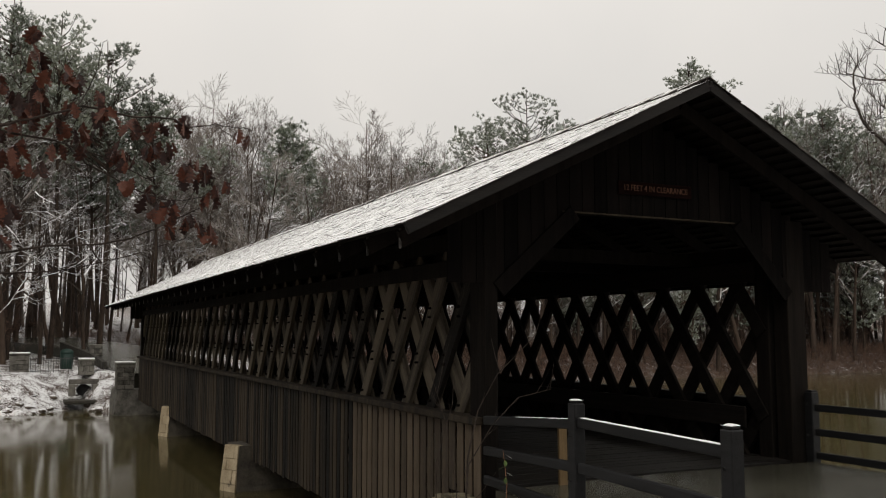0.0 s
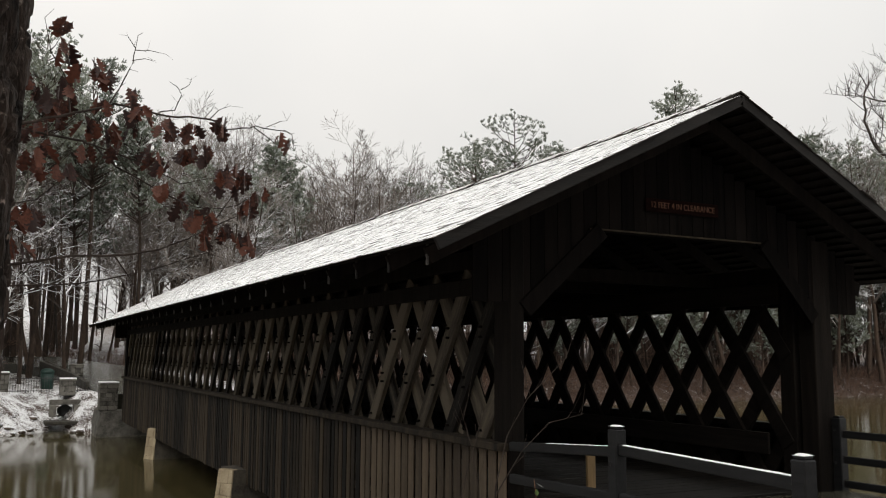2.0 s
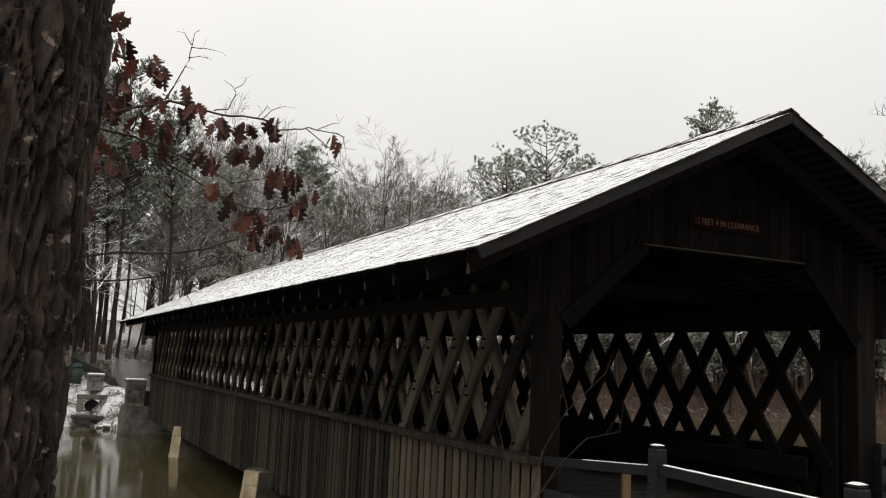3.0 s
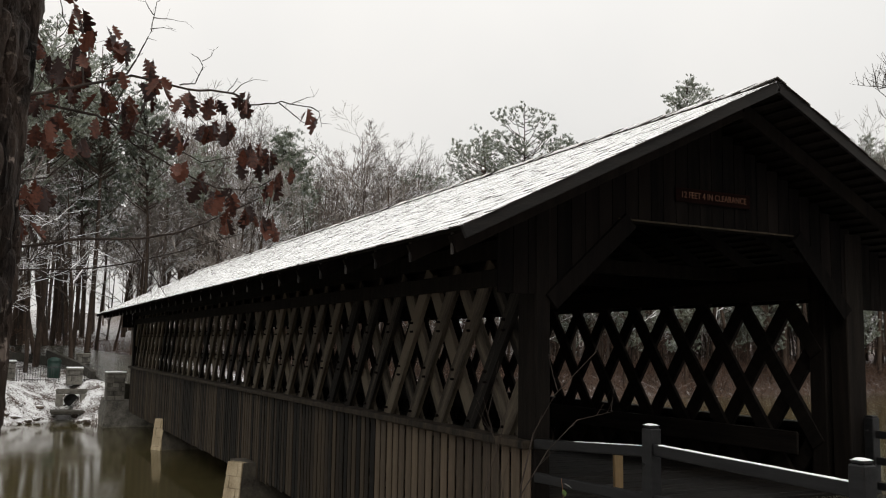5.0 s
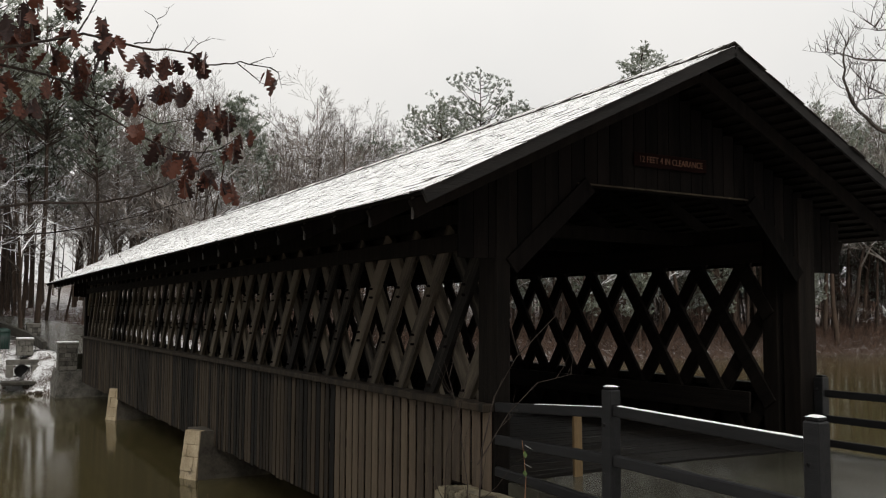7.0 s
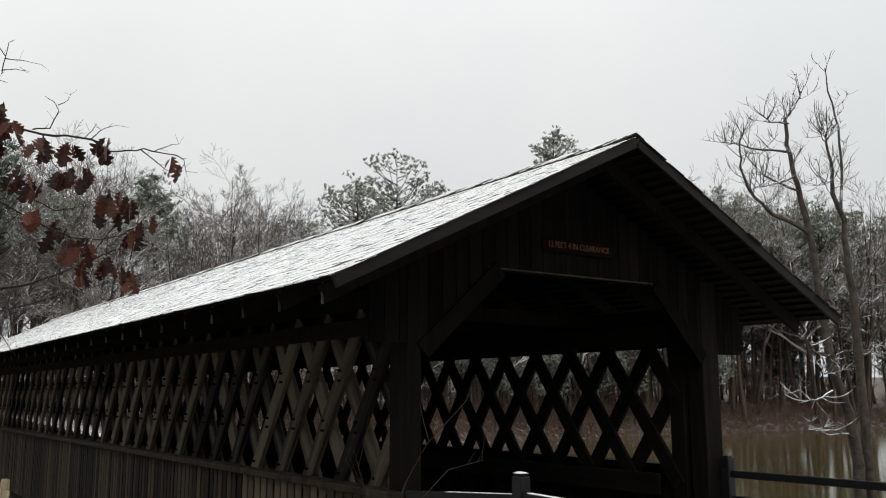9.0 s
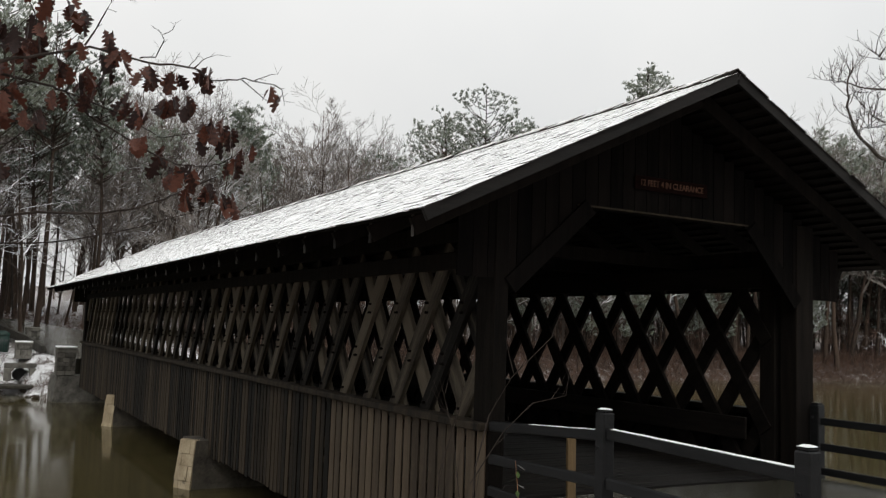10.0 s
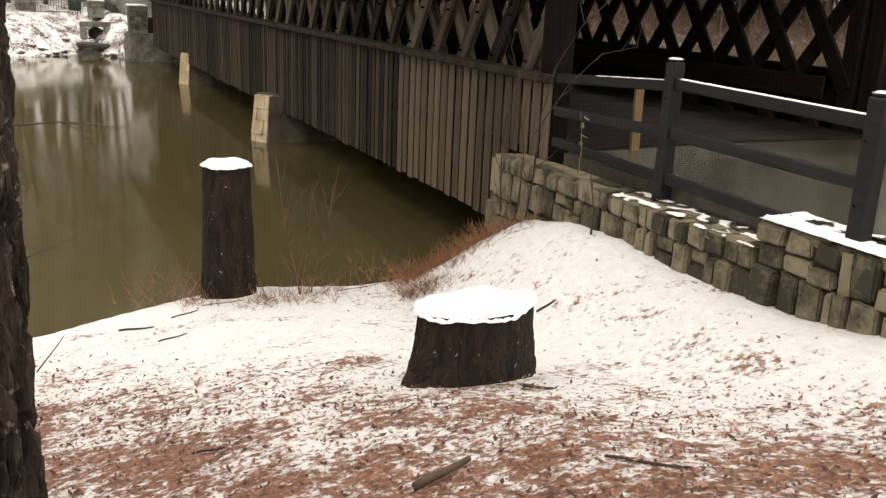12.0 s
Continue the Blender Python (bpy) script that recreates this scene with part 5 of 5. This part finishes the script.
for sx in (-1, 1):
    part("wing_wall", boxed((sx * 0.42, -0.25, -0.2), (sx * 0.75, 0.25, 0.415), 0.02), M_GREY_STONE, culvert)
V, F = [], []
for k in range(2):
    for i in range(20):
        a = 2 * math.pi * i / 20
        V.append((0.36 * math.cos(a), -0.1 + 0.5 * k, 0.1 + 0.32 * math.sin(a)))
F = [(i, (i + 1) % 20, 20 + (i + 1) % 20, 20 + i) for i in range(20)] + [tuple(range(20, 40))]
raw("pipe", V, F, M_IRON, culvert)
part("apron", boxed((-1.0, -1.3, -0.55), (0.9, -0.05, -0.36), 0.03), M_MORTAR, culvert)
rr = random.Random(8)


def rock_mesh(seed):
    bm = bmesh.new()
    bmesh.ops.create_icosphere(bm, subdivisions=2, radius=1)
    for v in bm.verts:
        v.co *= 1 + 0.32 * noise.noise(v.co * 1.4 + Vector((seed, 0, 0)))
        v.co.z *= 0.6
    mesh = bpy.data.meshes.new("rock")
    bm.to_mesh(mesh)
    bm.free()
    mesh.materials.append(M_SHORE_ROCK)
    return mesh


rock_meshes = [rock_mesh(i * 3.1) for i in range(5)]
for i in range(60):
    x = rr.uniform(-14, -3.6)
    y = float(np.interp(x, FAR_X, FAR_Y)) + abs(rr.gauss(0, 1.1)) - 0.1
    ob = new("rock", rr.choice(rock_meshes))
    k = rr.uniform(0.07, 0.26)
    ob.matrix_basis = pose(x, y, ground_z(x, y) + 0.02, 0, 0, rr.uniform(0, 360)) @ Matrix.Diagonal((k, k, k, 1))
    tagged(ob, "rough grey shore rock with snow around it", "rock", "far shore rocks")

# ------------------------------------------------------------------ near things on the bank
bm = bmesh.new()
bmesh.ops.create_icosphere(bm, subdivisions=5, radius=1)
for v in bm.verts:
    q = v.co.copy()
    f = 1 + 0.16 * noise.noise(q * 1.1 + Vector((4, 1, 0))) + 0.03 * noise.noise(q * 5) + 0.008 * noise.noise(q * 18)
    v.co = Vector((q.x * 0.85, q.y * 0.62, q.z * 0.34)) * f
boulder = part("boulder", bm, M_ROCK, smooth=True)
boulder.matrix_basis = pose(-6.80, -6.70, -0.09, 0, 0, -20)
tagged(boulder, "large smooth grey lichen-spotted boulder on the bank", "boulder")


def stick(name, label, a, b, r, mat=M_TWIG, n=9):
    V, F = [], []
    a, b = Vector(a), Vector(b)
    pts = [a.lerp(b, t) + Vector((0, 0, 0.004 * math.sin(t * 7))) for t in (0, 0.25, 0.5, 0.75, 1)]
    tube(V, F, pts, [r, r * 1.05, r * 0.95, r * 0.85, r * 0.7], n)
    F.append(tuple(range(n - 1, -1, -1)))
    return tagged(raw(name, V, F, mat, smooth=True), label, "wood")


def on_ground(x, y, up=0.0):
    return (x, y, ground_z(x, y) + up)


log = stick("broken_log", "short broken log half covered in snow", on_ground(-7.5, -4.78, 0.03), on_ground(-7.14, -4.66, 0.05), 0.022, M_PINE_BARK)
stick("fallen_stick", "thin brown stick on the leaves", on_ground(-6.62, -5.1, 0.012), on_ground(-6.42, -5.46, 0.012), 0.009)
stick("fallen_stick", "dark forked stick by the stump", on_ground(-6.0, -3.3, 0.02), on_ground(-5.88, -3.5, 0.02), 0.012)
for i, (x, y, ln) in enumerate(((-7.3, 2.0, 0.5), (-7.7, 1.7, 0.35), (-8.3, 1.5, 0.4), (-5.6, 2.05, 0.7), (-8.0, 0.6, 0.3), (-4.6, -1.2, 0.18), (-7.1, -3.5, 0.25), (-8.3, -3.2, 0.2))):
    a = 0.5 * math.sin(i * 2.3)
    stick("fallen_stick", "dark wet stick lying on the snowy bank", on_ground(x, y, 0.015), on_ground(x + ln * math.cos(a), y + ln * math.sin(a), 0.02), 0.005 + 0.003 * (i % 3))

# loose leaves over the bank
rl = random.Random(3)
V, F = [], []
while len(F) < 19000 * 2:
    x, y = rl.uniform(-10.4, -3.6), rl.uniform(-8.5, 2.2)
    d = float(np.interp(x, SHORE_X, SHORE_Y)) - y
    want = 0.015 + 0.985 * smooth(2.0, 5.6, -y - 1.15 * x - 6.8)
    if d < 0.25 or rl.random() > want:
        continue
    z = ground_z(x, y) + rl.uniform(0.004, 0.03)
    a, k = rl.uniform(0, 6.28), rl.choice((rl.uniform(0.006, 0.016), rl.uniform(0.006, 0.016), rl.uniform(0.012, 0.026)))
    u = Vector((math.cos(a), math.sin(a), rl.uniform(-0.4, 0.4))) * k
    w = Vector((-math.sin(a), math.cos(a), rl.uniform(-0.5, 0.5))) * k * 0.55
    c = Vector((x, y, z))
    b0 = len(V)
    V += [tuple(c - u), tuple(c + w), tuple(c + u + Vector((0, 0, k * 0.5))), tuple(c - w)]
    F += [(b0, b0 + 1, b0 + 2), (b0, b0 + 2, b0 + 3)]
tagged(raw("fallen_leaves", V, F, M_LITTER), "small brown and rust fallen leaves on the snow", "leaves", kind="stuff")
brush("dry_grass", "dead grass tufts at the foot of the wall", [(-3.75 - 0.1 * i, 1.0 + 0.14 * (i % 9), 0.16) for i in range(12)] + [(-4.6, 1.9, 0.2), (-4.2, 2.2, 0.2)], 0.28, 60, M_GRASS, 63, 1.4, 0.004)
brush("dry_grass", "dead grass and leaves round the sapling", [(-6.2, 2.0, 0.25), (-5.8, 2.0, 0.25), (-6.6, 1.7, 0.2), (-7.3, 2.3, 0.15)], 0.22, 45, M_GRASS, 64, 1.4, 0.004)
brush("reeds", "thin dead reeds at the water's edge", [(-7.3, 2.75, 0.15), (-7.8, 2.6, 0.2), (-5.2, 2.5, 0.3)], 0.5, 16, M_GRASS, 65, 0.6, 0.004)


def sapling(name, label, stems, mat=M_TWIG, seed=1, fork=5):
    rnd = random.Random(seed)
    t = thing(name, label, "shrub", stems[0][0])
    inv = Matrix.Translation(t.location).inverted()
    for pts, r in [(st[:-1], st[-1]) for st in stems]:
        V, F = [], []
        pts, side = [Vector(p) for p in pts], []
        tube(V, F, pts, [r * (1 - 0.7 * i / (len(pts) - 1)) for i in range(len(pts))], 5)
        for k in range(fork):
            i = rnd.randint(1, len(pts) - 1)
            p = pts[i - 1].lerp(pts[i], rnd.random())
            d = (pts[-1] - pts[0]).normalized() + Vector((rnd.uniform(-0.9, 0.9), rnd.uniform(-0.9, 0.9), rnd.uniform(-0.3, 0.5)))
            ln = rnd.uniform(0.15, 0.5) * (pts[-1] - pts[0]).length * 0.5
            d.normalize()
            side.append((p, p + d * ln * 0.5, p + d * ln + Vector((0, 0, ln * 0.15))))
        stem = raw("stem", V, F, mat, t)
        stem.matrix_parent_inverse = inv
        for pts_ in side:
            V, F = [], []
            tube(V, F, pts_, [r * 0.4, r * 0.3, r * 0.15], 4)
            raw("twig", V, F, mat, stem)
    return t


sapling("sapling", "thin bare sapling growing beside the tall stump",
        [((-6.03, 2.15, -2.0), (-6.12, 2.15, -1.5), (-6.22, 2.2, -1.0), (-6.3, 2.25, -0.2), 0.016), ((-5.9, 2.2, -2.0), (-5.78, 2.2, -1.5), (-5.67, 2.2, -1.1), (-5.48, 2.3, -0.3), 0.011),
         ((-6.05, 2.15, -2.0), (-5.95, 2.1, -1.3), (-5.9, 2.1, -0.6), 0.008), ((-6.5, 2.0, -1.95), (-6.6, 2.0, -1.6), (-6.75, 2.0, -1.3), 0.006)], M_BRUSH, seed=3, fork=15)
sapling("bare_vine", "leafless vine climbing past the bridge corner",
        [((-3.62, 0.75, -0.75), (-3.58, 0.7, -0.2), (-3.6, 0.6, 0.5), (-3.5, 0.5, 1.1), (-3.3, 0.35, 1.55), (-2.75, 0.3, 2.05), 0.014),
         ((-3.66, 1.3, -0.8), (-3.75, 1.2, -0.2), (-3.85, 1.0, 0.4), (-3.7, 0.8, 1.2), 0.012), ((-3.6, 1.0, -0.75), (-3.55, 1.0, 0.0), (-3.75, 0.9, 0.9), (-4.0, 0.8, 1.5), 0.009),
         ((-3.6, -0.6, -0.6), (-3.55, -0.55, -0.35), (-3.58, -0.45, 0.1), 0.014), ((-3.6, 0.7, 0.3), (-3.3, 0.5, 0.9), (-3.0, 0.35, 1.25), (-2.6, 0.2, 1.35), 0.008)], seed=7, fork=7)

weed = thing("weed", "small green weed with snow on its leaves by the fence", "plant", (-3.27, 0.22, -0.1))
V, F = [], []
tube(V, F, [(0, 0, 0), (0.02, 0, 0.3), (-0.02, 0.02, 0.72)], [0.008, 0.006, 0.003], 5)
raw("stem", V, F, M_GRASS, weed)
M_GREEN = material("weed_leaf", (0.03, 0.05, 0.015), (0.08, 0.12, 0.03), 8.0, rough=0.6, bump=0.1)
for i in range(7):
    z, a = 0.25 + 0.07 * i, i * 2.1
    u, w = Vector((math.cos(a), math.sin(a), -0.6)) * 0.11, Vector((-math.sin(a), math.cos(a), 0)) * 0.028
    c = Vector((0, 0, z))
    raw("leaf", [tuple(c), tuple(c + u * 0.5 + w), tuple(c + u), tuple(c + u * 0.5 - w)], [(0, 1, 2, 3)], M_SNOW if i in (3, 6) else M_GREEN, weed)

# ------------------------------------------------------------------ the pine by the camera and the oak whose boughs hang in
near_pine = thing("pine_tree", "thick pine trunk with deep plated bark beside the camera", "tree", (-9.36, -5.8, ground_z(-9.36, -5.8)))
inv = Matrix.Translation(near_pine.location).inverted()
bark_trunk(-9.36, -5.8, ground_z(-9.36, -5.8) - 0.1, 11.0, 0.275, 0.17, near_pine).matrix_parent_inverse = inv
(_, _), (NV, NF) = pine_mould(77, 15, 0.6, 3.2)
crown = raw("crown", [(x - 9.36, y - 5.8, z - 1.0) for x, y, z in NV], NF, M_NEEDLE, near_pine)
crown.matrix_parent_inverse = inv
for pts in (((-9.15, -5.75, 1.50), (-8.98, -5.62, 1.49), (-8.9, -5.6, 1.44), (-8.8, -5.6, 1.48)), ((-8.98, -5.62, 1.49), (-8.9, -5.6, 1.475), (-8.8, -5.58, 1.46)),
            ((-9.1, -5.75, 1.15), (-9.03, -5.65, 1.145), (-8.95, -5.6, 1.16)), ((-9.1, -5.7, 0.8), (-9.05, -5.6, 0.82), (-9.02, -5.6, 0.86))):
    V, F = [], []
    tube(V, F, pts, [0.0026] + [0.0018] * (len(pts) - 2) + [0.001], 4)
    raw("twig", V, F, M_TWIG, near_pine).matrix_parent_inverse = inv

oak = thing("oak_tree", "oak with drooping rust-red winter leaves over the bank", "tree", (-10.75, -2.2, ground_z(-10.75, -2.2)))
oinv = Matrix.Translation(oak.location).inverted()


def oak_part(name, V, F, mat, label=""):
    ob = raw(name, V, F, mat, oak, label, smooth=True)
    ob.matrix_parent_inverse = oinv
    return ob


V, F = [], []
tube(V, F, [(-10.75, -2.2, ground_z(-10.75, -2.2) - 0.2), (-10.72, -2.2, 1.0), (-10.8, -2.15, 3.0), (-10.7, -2.3, 5.5), (-10.9, -2.2, 8.0)], [0.22, 0.17, 0.14, 0.1, 0.03], 14)
oak_part("trunk", V, F, M_BARK)


def at_branch(u, v, depth=0.0):
    """A place in the upright sheet in which the boughs hang: u to the right, v up."""
    k = 1 + depth / 6.0
    return Vector((-9.14 + (0.005 + 0.0036 * u) * k, -8.2 + 5.9 * k, 2.08 + (2.23 - 0.0039 * v + 0.0004 * u) * k))


BOUGHS = [  # depth, thickness, then u, v pairs
    (0.0, 0.017, (-330, 330, -120, 255, 40, 190, 120, 172, 200, 152, 300, 172, 384, 176, 418, 197, 480, 190, 540, 198)),
    (0.3, 0.016, (-330, 330, -100, 240, 34, 202, 135, 219, 165, 229, 205, 268, 317, 327, 360, 345, 404, 350)),
    (0.5, 0.018, (-330, 360, -80, 425, 13, 435, 135, 426, 210, 428, 283, 424, 345, 405, 377, 391, 438, 367)),
    (0.8, 0.012, (-80, 425, 20, 470, 120, 474, 200, 470, 300, 452, 430, 423)),
    (0.0, 0.009, (190, 150, 208, 120, 229, 74, 236, 22)),
    (0.0, 0.005, (232, 50, 262, 51, 291, 54)),
    (0.0, 0.005, (232, 45, 222, 34, 216, 23)),
    (0.0, 0.005, (228, 70, 250, 66, 272, 68)),
    (0.0, 0.007, (285, 165, 312, 162, 326, 132, 318, 118, 300, 108)),
    (0.0, 0.004, (324, 122, 340, 112, 344, 98)),
    (0.0, 0.006, (384, 176, 400, 160, 425, 150)),
    (0.0, 0.005, (372, 176, 384, 162, 392, 148)),
    (0.1, 0.007, (540, 198, 556, 206, 562, 235)),
    (0.1, 0.005, (500, 192, 530, 180, 545, 178)),
    (0.1, 0.006, (475, 192, 520, 225, 540, 232)),
    (0.1, 0.009, (120, 172, 110, 110, 80, 60, 66, 0)),
    (0.2, 0.008, (165, 229, 180, 190, 200, 152)),
    (0.2, 0.007, (205, 268, 190, 225, 165, 180, 140, 150)),
    (0.2, 0.008, (165, 229, 250, 260, 330, 300, 400, 290, 450, 270)),
    (0.3, 0.006, (300, 172, 320, 220, 340, 240, 350, 262)),
    (0.4, 0.008, (377, 391, 400, 370, 430, 330, 440, 290)),
    (0.4, 0.007, (404, 350, 440, 345, 470, 330, 490, 310)),
    (0.3, 0.008, (34, 330, 70, 325, 110, 290, 120, 250)),
    (0.6, 0.008, (210, 428, 240, 470, 285, 535)),
    (0.6, 0.007, (-20, 360, 30, 345, 70, 350, 90, 330)),
    (0.2, 0.006, (40, 190, 60, 150, 100, 110, 150, 95)),
]
ro = random.Random(4)
for depth, thick, uv in BOUGHS:
    r = thick * 0.72
    pts = [at_branch(uv[i], uv[i + 1], depth + 0.12 * math.sin(i)) for i in range(0, len(uv), 2)]
    fine = []
    for i in range(len(pts) - 1):
        for k in range(4):
            q = pts[i].lerp(pts[i + 1], k / 4)
            fine.append(q + Vector([ro.uniform(-1, 1) * r * 0.5 for _ in range(3)]))
    fine.append(pts[-1])
    V, F = [], []
    tube(V, F, fine, [r * (1 - 0.72 * i / (len(fine) - 1)) * (1 + 0.12 * (i % 3 == 0)) for i in range(len(fine))], 6)
    for k in range(3):          # bud spurs
        p = ro.choice(fine[1:])
        d = Vector((ro.uniform(-1, 1), ro.uniform(-0.5, 0.5), ro.uniform(-0.3, 1))).normalized() * ro.uniform(0.03, 0.09)
        tube(V, F, [p, p + d], [r * 0.35, r * 0.2], 4)
    oak_part("bough" if thick > 0.01 else "twig", V, F, M_TWIG)
# a limb from the trunk to each bough's start
V, F = [], []
for u, v, depth in ((-330, 330, 0.1), (-330, 360, 0.5), (-20, 360, 0.6), (34, 330, 0.3)):
    tube(V, F, [(-10.75, -2.2, 2.6), at_branch(u, v, depth)], [0.05, 0.02], 7)
oak_part("bough", V, F, M_TWIG)


def leaf_mesh(seed):
    """A curled, lobed oak leaf, stalk at the origin, hanging along -z."""
    rnd = random.Random(seed)
    V, F = [], []
    rows = [(0.0, 0.01), (0.10, 0.05), (0.16, 0.17), (0.22, 0.19), (0.27, 0.11), (0.34, 0.26), (0.42, 0.29), (0.48, 0.15), (0.56, 0.33), (0.65, 0.35),
            (0.71, 0.16), (0.79, 0.23), (0.86, 0.22), (0.93, 0.12), (1.0, 0.03)]
    curl, twist = rnd.uniform(0.2, 0.9), rnd.uniform(-0.8, 0.8)
    for t, w in rows:
        w *= rnd.uniform(0.8, 1.15)
        tip = 0.03 if w > 0.16 else 0.0
        for side in (-1, 0, 1):
            x = side * w
            y = -curl * abs(x) * 0.9 - 0.22 * curl * t * t
            a = twist * t
            V.append((x * math.cos(a) - y * math.sin(a), x * math.sin(a) + y * math.cos(a), -t - tip * abs(side)))
    for i in range(len(rows) - 1):
        for k in (0, 1):
            a = i * 3 + k
            F.append((a, a + 1, a + 4, a + 3))
    m = bpy.data.meshes.new("leaf")
    m.from_pydata(V, [], F)
    m.materials.append(M_LEAF)
    for p in m.polygons:
        p.use_smooth = True
    return m


leaf_meshes = [leaf_mesh(i) for i in range(7)]
LEAVES = (74, 150, 108, 125, 128, 100, 160, 92, 178, 118, 178, 155, 148, 198, 80, 240, 115, 285, 145, 245, 202, 235, 228, 190,
          250, 172, 296, 205, 276, 250, 294, 272, 336, 250, 356, 198, 367, 250, 408, 198, 330, 342, 357, 368, 384, 370, 420, 398,
          390, 408, 445, 312, 465, 300, 465, 344, 492, 334)
LEAVES_B = (455, 415, 522, 215, 556, 222, 104, 20, 98, 58, 48, 360, 64, 352, 27, 400, 40, 405, 12, 320, 60, 262, 20, 275, 90, 180, 40, 120,
            410, 300, 432, 285, 300, 320, 225, 145, 190, 210, 60, 210, 110, 160, 10, 365)
for group in (LEAVES, LEAVES_B):
    for i in range(0, len(group), 2):
        u, v = group[i], group[i + 1]
        for k in range(2 if u > 510 else ro.choice((4, 5, 5, 6))):
            ob = new("leaf", ro.choice(leaf_meshes))
            size = ro.uniform(0.10, 0.165)
            p = at_branch(u + ro.uniform(-13, 13), v - 18 + ro.uniform(-10, 14), ro.uniform(-0.1, 0.4))
            ob.parent, ob.matrix_parent_inverse = oak, oinv
            ob.matrix_basis = Matrix.Translation(p) @ Euler((ro.uniform(-0.5, 0.5), ro.uniform(-0.5, 0.5), ro.uniform(0, 6.28))).to_matrix().to_4x4() @ Matrix.Diagonal((size, size, size, 1))

# ------------------------------------------------------------------ unseen wood added round and behind the camera
# these added trees hold back low sky light from the bridge front
rk = random.Random(17)
ring = []
tries = 0
while len(ring) < 75 and tries < 5000:
    tries += 1
    a, away = radians(rk.uniform(80, 352)), rk.uniform(6, 45)
    x, y = -9 + away * math.sin(a), -8.5 + away * math.cos(a)
    if -4.5 < x < 4.5 or float(np.interp(x, SHORE_X, SHORE_Y)) - y < 1.5 or any((x - q[0]) ** 2 + (y - q[1]) ** 2 < 6 for q in ring):
        continue
    if x > 4 and y > -9:
        continue
    ring.append((x, y))
for x, y in ring:
    kind = rk.choice(sorted(k for k in moulds if k[0] == ("pine" if rk.random() < 0.6 else "bare")))
    sc = rk.uniform(0.75, 1.0)
    c = copy_thing(moulds[kind], Matrix.Identity(4))
    c.matrix_basis = Matrix.Translation((x, y, ground_z(x, y) - 0.1)) @ Matrix.Rotation(rk.uniform(0, 6.28), 4, "Z") @ Matrix.Diagonal((sc, sc, sc, 1))
    c["group"] = "near wood trees"
